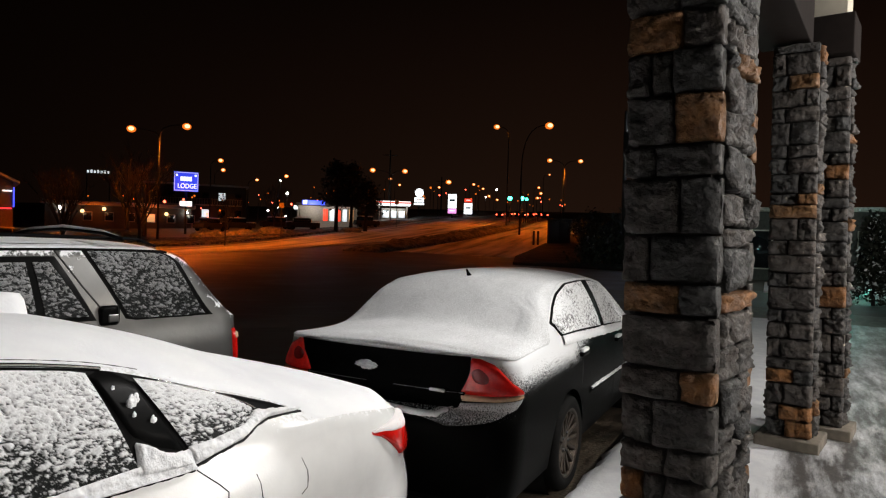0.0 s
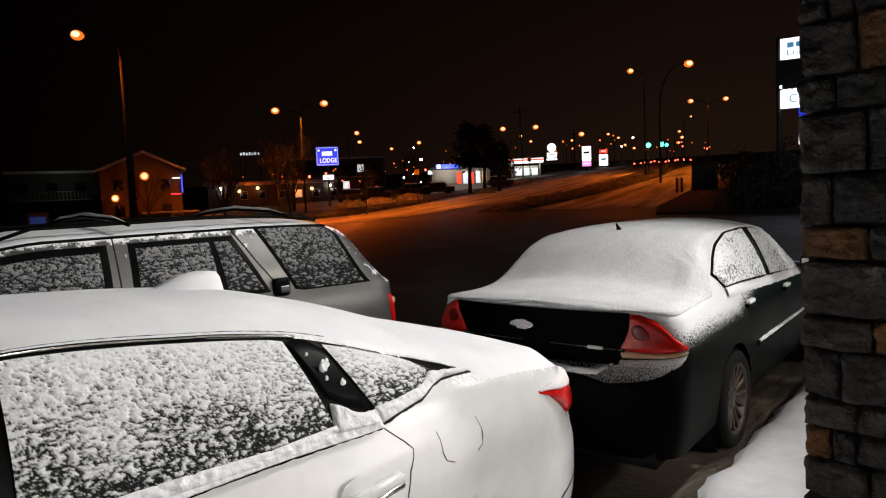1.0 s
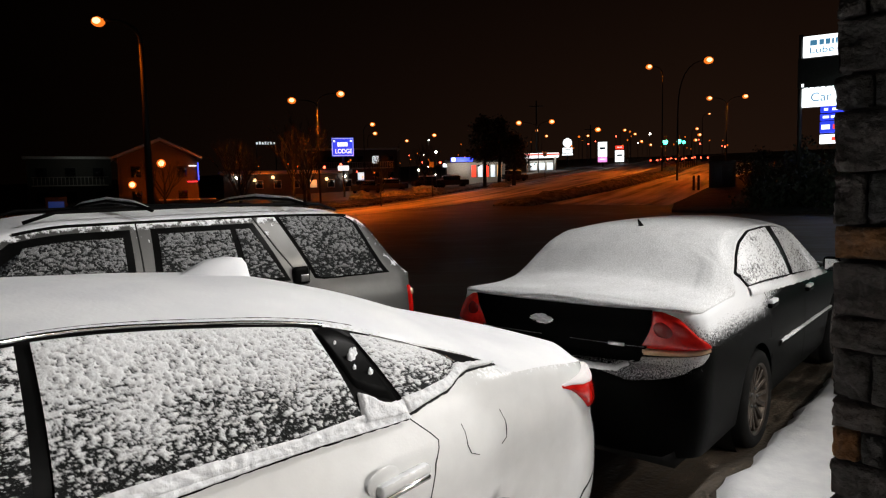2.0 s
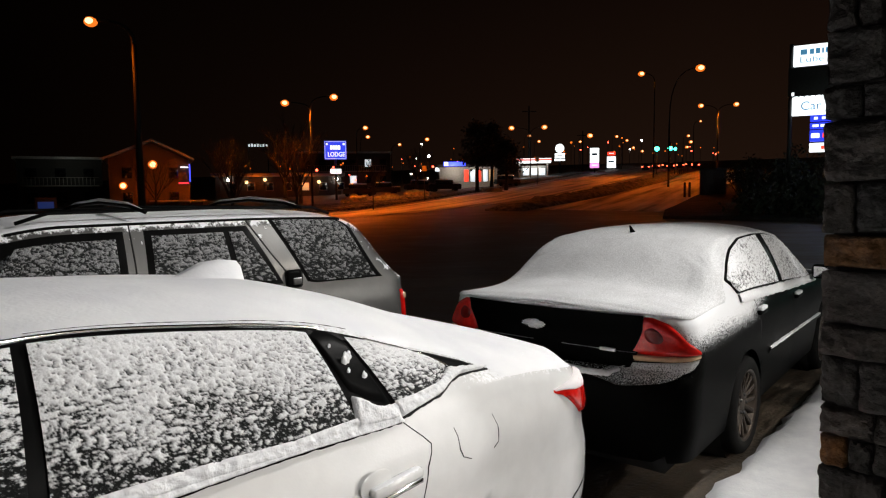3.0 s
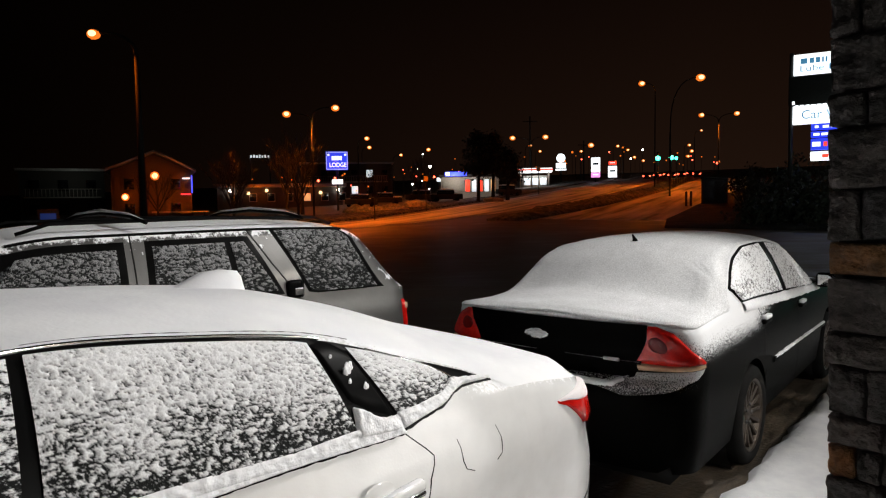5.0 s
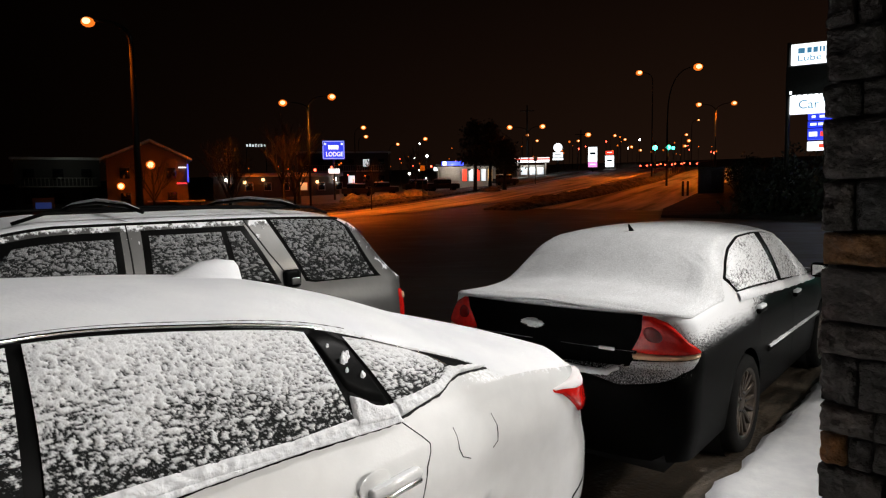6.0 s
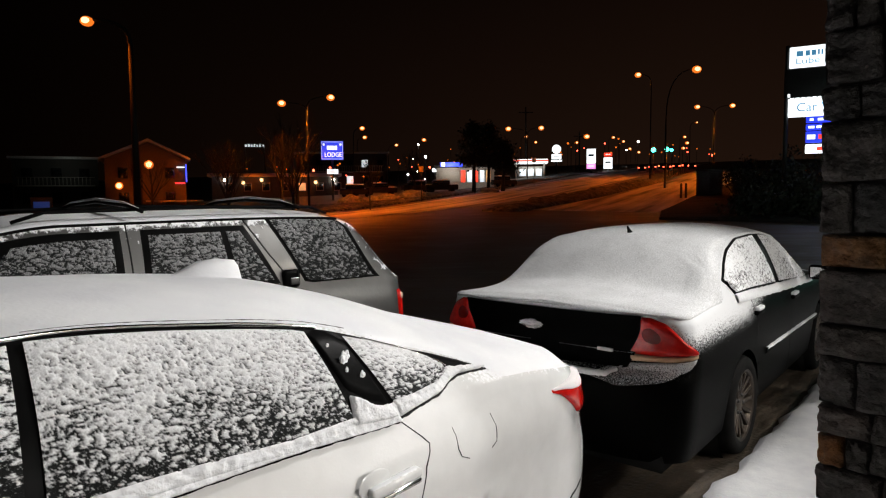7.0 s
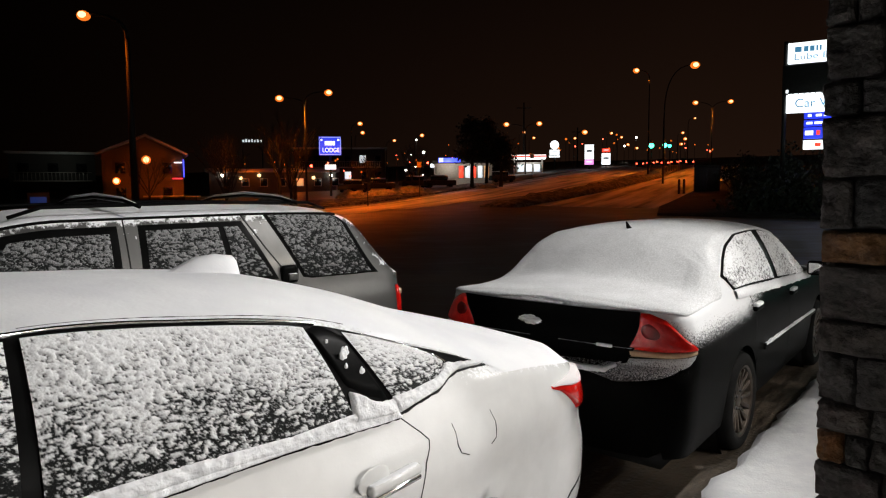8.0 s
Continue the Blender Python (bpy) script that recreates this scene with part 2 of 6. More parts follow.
def curve_value(knots, x):
    """A smooth line through (x, value) knots, with no overshoot."""
    xs = [a for a, _ in knots]
    if x <= xs[0]:
        return knots[0][1]
    if x >= xs[-1]:
        return knots[-1][1]
    i = max(j for j in range(len(xs)) if xs[j] <= x)
    i = min(i, len(xs) - 2)

    def slope(j):
        if j <= 0 or j >= len(xs) - 1:
            return 0 if len(xs) > 2 else (knots[1][1] - knots[0][1]) / (xs[1] - xs[0])
        a = (knots[j][1] - knots[j - 1][1]) / (xs[j] - xs[j - 1])
        c = (knots[j + 1][1] - knots[j][1]) / (xs[j + 1] - xs[j])
        return 0 if a * c <= 0 else 2 * a * c / (a + c)
    hh = xs[i + 1] - xs[i]
    t = (x - xs[i]) / hh
    a, c = knots[i][1], knots[i + 1][1]
    return (a * (1 + 2 * t) * (1 - t) ** 2 + c * t * t * (3 - 2 * t) + hh * (slope(i) * t * (1 - t) ** 2 - slope(i + 1) * t * t * (1 - t)))


# ---- vehicles ----
class Shell:
    """The skin of a car: x ahead from the rear bumper, y to its left, z up."""

    def __init__(self, length, half, rear, front, belt, roof, edge, crown, side, rake, low, power=2.7):
        self.L, self.h, self.rr, self.rf, self.n = length, half, rear, front, power
        self.belt, self.roof, self.edge, self.crown, self.side, self.rake, self.low = belt, roof, edge, crown, side, rake, low

    def plan(self, u):
        if u <= 1:
            a = math.pi / 2 * u
            return self.rr * (1 - max(0, math.cos(a)) ** (2 / self.n)), self.h * math.sin(a) ** (2 / self.n)
        if u <= 2:
            return self.rr + (self.L - self.rr - self.rf) * (u - 1), self.h
        a = math.pi / 2 * (3 - u)
        return self.L - self.rf * (1 - max(0, math.cos(a)) ** (2 / self.n)), self.h * max(0, math.sin(a)) ** (2 / self.n)

    def u(self, x):
        if x < self.rr:
            return math.acos(min(1, max(0, 1 - x / self.rr)) ** (self.n / 2)) / (math.pi / 2)
        if x <= self.L - self.rf:
            return 1 + (x - self.rr) / (self.L - self.rr - self.rf)
        return 3 - math.acos(min(1, max(0, 1 - (self.L - x) / self.rf)) ** (self.n / 2)) / (math.pi / 2)

    def lower(self, u, z):
        """The body's side at a height z; z above the belt is cut to it."""
        x, y = self.plan(u)
        z = min(z, curve_value(self.belt, x))
        fade = max(0, 1 - x / 0.7) ** 1.5
        return Vector((x + curve_value(self.rake, z) * fade, y * curve_value(self.side, z), z))

    def upper(self, u, w):
        """0 to 1: from the belt up the glass to the roof's edge; 1 to 2: on to the middle."""
        x, y = self.plan(u)
        zb = curve_value(self.belt, x)
        base = self.lower(u, zb)
        yb = base.y
        yr = yb * curve_value(self.edge, x)
        zr = max(curve_value(self.roof, x), zb + 0.012)
        ze = max(zr - curve_value(self.crown, x), zb + 0.006)
        if w <= 1:
            return Vector((base.x, yb + (yr - yb) * w + 0.02 * math.sin(math.pi * w) * min(1, (ze - zb) * 4), zb + (ze - zb) * w))
        q = w - 1
        return Vector((base.x, yr * (1 - q), ze + (zr - ze) * (1 - (1 - q) ** 2.2)))

    def at(self, kind, u, v, lift=0.0):
        f = self.lower if kind == "lower" else self.upper
        p = f(u, v)
        if lift:
            e = 0.004
            a = f(u + e, v) - f(u - e if u > e else u, v)
            c = f(u, v + e) - f(u, v - e)
            nrm = a.cross(c)
            if nrm.length > 1e-12:
                nrm.normalize()
                if nrm.y < -0.2 or (abs(nrm.y) <= 0.2 and nrm.z < 0 and kind == "upper") or (abs(nrm.y) <= 0.2 and nrm.x > 0 and kind == "lower" and u < 1):
                    nrm = -nrm
                p = p + nrm * lift
        return p


def skin(sh, arches, radius):
    """The whole painted body, both sides, with the wheel openings cut out."""
    us = [i / 14 for i in range(15)] + [1 + i / 84 for i in range(1, 85)] + [2 + i / 12 for i in range(1, 13)]
    bm = bmesh.new()
    cols = []
    for u in us:
        x, _ = sh.plan(u)
        zb = curve_value(sh.belt, x)
        col = [sh.lower(u, sh.low + (zb - sh.low) * (j / 20)) for j in range(21)]
        col += [sh.upper(u, j / 8) for j in range(1, 9)] + [sh.upper(u, 1 + j / 8) for j in range(1, 9)]
        cols.append(col)
    for sgn in (1, -1):
        grid = []
        for col in cols:
            line = []
            for p in col:
                line.append(bm.verts.new((p.x, sgn * p.y, p.z)))
            grid.append(line)
        gone = set()
        for i in range(len(grid) - 1):
            for j in range(len(grid[0]) - 1):
                q = (grid[i][j], grid[i + 1][j], grid[i + 1][j + 1], grid[i][j + 1])
                inside = False
                for xa in arches:
                    if all(math.hypot(v.co.x - xa, v.co.z - 0.335) < radius for v in q) and abs(q[0].co.y) > sh.h * 0.5:
                        inside = True
                if inside:
                    gone.update(q)
                else:
                    bm.faces.new(q if sgn < 0 else q[::-1])
        for line in grid:
            for v in line:
                for xa in arches:
                    d = Vector((v.co.x - xa, v.co.z - 0.335))
                    if d.length < radius and abs(v.co.y) > sh.h * 0.5:
                        d = d.normalized() * radius
                        v.co.x, v.co.z = xa + d.x, 0.335 + d.y
    loose = [v for v in bm.verts if not v.link_faces]
    bmesh.ops.delete(bm, geom=loose, context="VERTS")
    bmesh.ops.remove_doubles(bm, verts=bm.verts, dist=0.0008)
    return bm


def loft(sh, low, high):
    """A panel's outline: two lines of (x or u, v), each from the rear forward, given in x; returns the place (u, v) at shares s along and t up."""
    lines = [[Vector((sh.u(x), v)) for x, v in low], [Vector((sh.u(x), v)) for x, v in high]]
    runs = []
    for line in lines:
        run = [0.0]
        for p, q in zip(line, line[1:]):
            run.append(run[-1] + math.hypot((q.x - p.x) * 3, q.y - p.y))
        runs.append(run)

    def at(line, run, s):
        d = s * run[-1]
        i = min(max(j for j in range(len(run)) if run[j] <= d + 1e-9), len(run) - 2)
        return line[i].lerp(line[i + 1], (d - run[i]) / max(1e-9, run[i + 1] - run[i]))
    return lambda s, t: at(lines[0], runs[0], s).lerp(at(lines[1], runs[1], s), t)


def bilinear(quad):
    """The place (u, v) inside four corners, or the loft itself."""
    if callable(quad):
        return quad
    (a, b, c, d) = [Vector(q) for q in quad]
    return lambda s, t: (a * (1 - s) + b * s) * (1 - t) + (d * (1 - s) + c * s) * t


def patch(sh, kind, quad, lift, sgn=1, nu=14, nv=8, skirt=True, bulge=0.0, rough=0.0):
    """A panel laid on the skin: quad holds its corners (u, v): rear low, front low, front high, rear high."""
    bm = bmesh.new()
    place = bilinear(quad)
    grid = []
    for i in range(nu + 1):
        line = []
        for j in range(nv + 1):
            s, t = i / nu, j / nv
            q = place(s, t)
            up = lift + bulge * (1 - (2 * s - 1) ** 4) * (1 - (2 * t - 1) ** 4)
            if rough:
                p_ = sh.at(kind, q.x, q.y)
                up += rough * (noise.noise(p_ * 38) + 0.6 * noise.noise(p_ * 95) + 0.5)
            edge = skirt and (i in (0, nu) or j in (0, nv))
            p = sh.at(kind, q.x, q.y, 0.0005 if edge else up)
            line.append(bm.verts.new((p.x, sgn * p.y, p.z)))
        grid.append(line)
    for i in range(nu):
        for j in range(nv):
            bm.faces.new((grid[i][j], grid[i + 1][j], grid[i + 1][j + 1], grid[i][j + 1]))
    return bm


def disc(sh, u0, z0, ru, rz, lift, sgn):
    """A domed round lens on the side or rear of the skin."""
    bm = bmesh.new()
    rings_ = []
    for r_, up in ((1.0, 0.0), (0.92, 0.010), (0.6, 0.014), (0.25, 0.016)):
        ring = []
        for i in range(20):
            a = 2 * math.pi * i / 20
            p = sh.at("lower", u0 + ru * r_ * math.cos(a), z0 + rz * r_ * math.sin(a), lift - 0.010 + up)
            ring.append(bm.verts.new((p.x, sgn * p.y, p.z)))
        rings_.append(ring)
    for r_, q in zip(rings_, rings_[1:]):
        for i in range(20):
            bm.faces.new((r_[i], r_[(i + 1) % 20], q[(i + 1) % 20], q[i]))
    bm.faces.new(rings_[-1])
    return bm


def ribbon(sh, kind, line, width, lift, sgn=1, steps=8, rough=0.0):
    """A narrow raised strip along a line of (u, v) on the skin."""
    pts = []
    for p, q in zip(line, line[1:]):
        for i in range(steps):
            t = i / steps
            pts.append((p[0] + (q[0] - p[0]) * t, p[1] + (q[1] - p[1]) * t))
    pts.append(line[-1])
    bm = bmesh.new()
    rows_ = []
    mid = [sh.at(kind, *p, lift) for p in pts]
    low = [sh.at(kind, *p, -0.001) for p in pts]
    for i, p in enumerate(mid):
        d = (mid[min(i + 1, len(mid) - 1)] - mid[max(i - 1, 0)]).normalized()
        nn = (p - low[i]).normalized()
        c = d.cross(nn) * width / 2 * (1 + rough * noise.noise(p * 40))
        rows_.append([bm.verts.new((v.x, sgn * v.y, v.z)) for v in (low[i] + c, p + c * 0.8, p - c * 0.8, low[i] - c)])
    for r, s in zip(rows_, rows_[1:]):
        for j in range(3):
            bm.faces.new((r[j], r[j + 1], s[j + 1], s[j]))
    return bm


def wheel(car, x, y, r, width, spokes, big=1.0):
    """One wheel, its outer face to the side of y."""
    out = 1 if y > 0 else -1
    w = width / 2
    w_ob = new("wheel")
    w_ob.parent = car
    w_ob.location = (x, y - out * w, r)
    prof = [(r * 0.62 * big, w * 0.9), (r * 0.70 * big, w), (r * 0.88, w * 1.02), (r * 0.965, w * 0.86), (r, w * 0.6), (r, -w * 0.6), (r * 0.95, -w * 0.9), (r * 0.62, -w * 0.9)]
    bm = lathe([(a, out * b) for a, b in prof], 48)
    part("tyre", bm, M_RUBBER, w_ob)
    rim = lathe([(a * big, out * b) for a, b in [(r * 0.66, w * 0.86), (r * 0.63, w * 0.95), (r * 0.58, w * 0.8), (r * 0.55, w * 0.35), (r * 0.30, w * 0.3), (r * 0.18, w * 0.62), (r * 0.1, w * 0.7), (0.0, w * 0.7)]], 40)
    part("rim", rim, M_RIM, w_ob, "brake-dust brown alloy rim")
    for i in range(spokes):
        a = 360 * i / spokes
        b = box((r * 0.40 * big, 0.03, r * 0.10), (0, 0, -r * 0.05), 0.008)
        bmesh.ops.transform(b, matrix=pose(0, out * w * 0.62, 0) @ pose(0, 0, 0, 0, a, 0) @ pose(r * 0.37 * big, 0, 0, 0, 0, out * 10), verts=b.verts)
        part("spoke", b, M_RIM, w_ob)
    for i in range(5):
        a = 2 * math.pi * i / 5
        b = lathe([(0.012, 0), (0.012, out * 0.02), (0.0, out * 0.024)], 6)
        bmesh.ops.translate(b, vec=(math.cos(a) * r * 0.2, out * w * 0.55, math.sin(a) * r * 0.2), verts=b.verts)
        part("wheel_nut", b, M_DARKMETAL, w_ob)
    liner = lathe([(r * 1.14, 0), (r * 1.14, -out * 0.32), (0.0, -out * 0.32)], 32)
    bmesh.ops.translate(liner, vec=(0, out * 0.03, 0), verts=liner.verts)
    part("housing", liner, M_LINER, w_ob)
    return w_ob


def underside(car, length, half, z):
    part("floor_pan", box((length * 0.96, half * 1.7, 0.10), (length / 2, 0, z - 0.02)), M_LINER, car)


def snow_top(sh, x0, x1, rim_line, lift, rough, nu=70, nw=22, cell=9.0, dent=None, soft=False):
    """A blanket of snow over the top of a car from x0 to x1, its rim melting into the skin."""
    bm = bmesh.new()
    grid = []
    ua, ub = sh.u(x0), sh.u(x1)
    for i in range(nu + 1):
        u = ua + (ub - ua) * i / nu
        half_line = []
        xx = sh.plan(u)[0]
        w0 = curve_value(rim_line, xx)
        for j in range(nw + 1):
            w = w0 + (2 - w0) * j / nw
            rim = min(1, 3.5 * i / nu * (x1 - x0), 8 * (nu - i) / nu, 5 * j / nw)
            if soft:
                rim = min(1, 3.5 * i / nu * (x1 - x0), 8 * (nu - i) / nu, 2.2 * j / nw)
                rim = rim * rim * (3 - 2 * rim)
                rim *= rim
            p0 = sh.at("upper", u, w)
            up = 0.001 + lift * min(1, max(0, rim)) ** 0.5 + rough * noise.noise(p0 * cell) * rim
            if dent:
                up -= dent(xx, w)
            half_line.append(sh.at("upper", u, min(w, 1.995), max(up, 0.001)))
        line = [bm.verts.new(p) for p in half_line]
        line += [bm.verts.new((p.x, -p.y, p.z)) for p in half_line[-2::-1]]
        grid.append(line)
    for a, b in zip(grid, grid[1:]):
        for j in range(len(a) - 1):
            bm.faces.new((a[j], b[j], b[j + 1], a[j + 1]))
    return bm


def crust(sh, quad, base, sgn, cell, keep, slope, thick=0.010, step=0.006, most=1.0):
    """Wet snow stuck to a window: a lumpy sheet that thins out where the snow has slid off; cover holds how much lies there."""
    place = bilinear(quad)
    a, b, c, d = place(0, 0), place(1, 0), place(1, 1), place(0, 1)
    wide = (sh.upper(b.x, b.y) - sh.upper(a.x, a.y)).length
    tall = max((sh.upper(c.x, c.y) - sh.upper(b.x, b.y)).length, (sh.upper(d.x, d.y) - sh.upper(a.x, a.y)).length)
    nu, nv = max(8, int(wide / step)), max(8, int(tall / step))
    cu, cv = 30, 14
    P, N = np.zeros((cu + 1, cv + 1, 3)), np.zeros((cu + 1, cv + 1, 3))
    for i in range(cu + 1):
        for j in range(cv + 1):
            q = place(i / cu, j / cv)
            p0 = sh.upper(q.x, q.y)
            P[i, j], N[i, j] = p0, (sh.at("upper", q.x, q.y, 0.01) - p0) * 100

    def blend(A, s_, t_):
        x_, y_ = s_ * cu, t_ * cv
        i, j = min(int(x_), cu - 1), min(int(y_), cv - 1)
        fx, fy = x_ - i, y_ - j
        return (A[i, j] * (1 - fx) + A[i + 1, j] * fx) * (1 - fy) + (A[i, j + 1] * (1 - fx) + A[i + 1, j + 1] * fx) * fy
    verts, faces, cover = [], [], []
    for i in range(nu + 1):
        for j in range(nv + 1):
            s_, t_ = i / nu, j / nv
            p0 = blend(P, s_, t_)
            g = Vector((p0[0] * 0.8 + p0[2] * 0.5, p0[1], p0[2] * 1.5 - p0[0] * 0.3)) * cell
            f_ = 1.7 * abs(noise.noise(g)) + 0.9 * abs(noise.noise(g * 2.3)) + 0.55 * noise.noise(g * 4.9) + 0.3 * noise.noise(g * 9.5) + 0.28 * noise.noise(g * 0.2) - 0.5
            f_ += keep + slope * (t_ - 0.5)
            rim = min(1, 25 * min(s_, 1 - s_, t_ + 0.05, 1 - t_))
            up = base + 0.0008 + thick * max(0.0, min(1.2, f_ + 0.25)) * rim
            cover.append(min(most, max(0.0, 1.5 * f_ + 0.3)))
            p = p0 + blend(N, s_, t_) * up
            verts.append((p[0], sgn * p[1], p[2]))
    for i in range(nu):
        for j in range(nv):
            k_ = i * (nv + 1) + j
            faces.append((k_, k_ + nv + 1, k_ + nv + 2, k_ + 1))
    me = bpy.data.meshes.new("snow_crust")
    me.from_pydata(verts, [], faces)
    me.attributes.new("cover", "FLOAT", "POINT").data.foreach_set("value", cover)
    bm = bmesh.new()
    bm.from_mesh(me)
    bpy.data.meshes.remove(me)
    return bm


k = Mat("frosted_glass")
f = k.noise(55, 4, 0.7)
k.set(Base_Color=k.ramp(f, 0.45, 0.75, (0.006, 0.0065, 0.007), (0.09, 0.095, 0.1)), Roughness=k.ramp(f, 0.4, 0.7, (0.06, 0.06, 0.06), (0.4, 0.4, 0.4)))
M_FROST = k.m
k = Mat("clinging_snow")
at_ = k.n.new("ShaderNodeAttribute")
at_.attribute_name = "cover"
f = k.math("ADD", at_.outputs["Fac"], k.math("MULTIPLY", k.math("SUBTRACT", k.noise(230, 4, 0.8), 0.5), 1.3))
mask = k.ramp(f, 0.12, 0.95)
k.set(Base_Color=k.mix(mask, (0.005, 0.0055, 0.0055), (0.80, 0.81, 0.82)), Roughness=k.math("ADD", k.math("MULTIPLY", mask, 0.3), 0.5), Specular_IOR_Level=0.1)
k.bump(k.noise(230, 4, 0.8), 0.7, 0.004)
M_CLING = k.m


def xw(sh, *corners):
    return [(sh.u(x), w) for x, w in corners]


def door_handle(car, p, sgn, paint, turn=0, snow=True, label="", length=0.2):
    hnd = part("door_handle", box((length, 0.035, 0.035), (0, 0, -0.017), 0.012, bm=None), paint, car, label)
    hnd.location = (p[0], sgn * (p[1] + 0.012), p[2])
    cup = part("handle_cup", lathe([(0.0, 0.003), (0.05, 0.003), (0.055, 0.0)], 20), M_GAP if paint != M_WHITE else M_WHITE, car)
    cup.location, cup.scale = (p[0] + (0.075 if paint == M_WHITE else -0.02), sgn * (p[1] + 0.002), p[2] + (0.022 if paint == M_WHITE else 0)), (1.2, sgn, 0.75)
    if snow:
        b = box((length * 0.8, 0.04, 0.03), (0, 0, 0.012), 0.012)
        for v in b.verts:
            v.co += Vector((0, 0, 0.008 * noise.noise(v.co * 60)))
        s = part("handle_snow", b, M_SNOW_LUMPY, car, "lump of snow on the handle")
        s.location = hnd.location


k = Mat("speckled_snow")
f = k.math("ADD", k.noise(130, 4, 0.75), k.math("MULTIPLY", k.math("SUBTRACT", k.local("Z", "Generated"), 0.5), 0.25))
mask = k.ramp(f, 0.43, 0.56)
k.set(Base_Color=k.mix(mask, (0.008, 0.008, 0.008), (0.7, 0.71, 0.73)), Roughness=k.math("ADD", k.math("MULTIPLY", mask, 0.4), 0.4), Specular_IOR_Level=0.25)
k.bump(f, 0.5, 0.006)
M_DUST = k.m

# black saloon
IMP = Shell(5.05, 0.915, 0.32, 0.7,
            [(0, 1.125), (0.14, 1.105), (0.32, 1.085), (0.9, 1.10), (1.4, 1.09), (2.6, 1.04), (3.6, 1.0), (4.3, 0.96), (5.05, 0.76)],
            [(0, 1.145), (0.12, 1.165), (0.45, 1.17), (0.72, 1.19), (1.22, 1.455), (1.45, 1.515), (2.0, 1.545), (2.6, 1.54), (3.05, 1.49), (3.95, 1.08), (4.3, 1.02), (5.05, 0.78)],
            [(0, 0.96), (0.5, 0.92), (0.8, 0.88), (1.25, 0.79), (1.6, 0.745), (2.6, 0.73), (3.6, 0.78), (4.2, 0.88), (5.05, 0.9)],
            [(0, 0.03), (0.3, 0.055), (0.75, 0.06), (1.25, 0.05), (2.5, 0.06), (3.6, 0.05), (5.05, 0.02)],
            [(0.18, 0.93), (0.3, 0.97), (0.5, 0.995), (0.7, 1.0), (0.88, 0.985), (1.0, 0.95), (1.14, 0.90)],
            [(0.2, 0.07), (0.38, 0.0), (0.66, 0.0), (0.76, 0.03), (0.80, 0.10), (0.95, 0.13), (1.08, 0.10), (1.15, 0.09)],
            0.27, 3.2)
def glass_dent(x, w):
    """The rear window lies a little lower than its pillars."""
    a = min(1, max(0, (x - 0.72) / 0.06)) * min(1, max(0, (1.30 - x) / 0.06))
    return 0.006 * a * min(1, max(0, (w - 1.10) / 0.025))


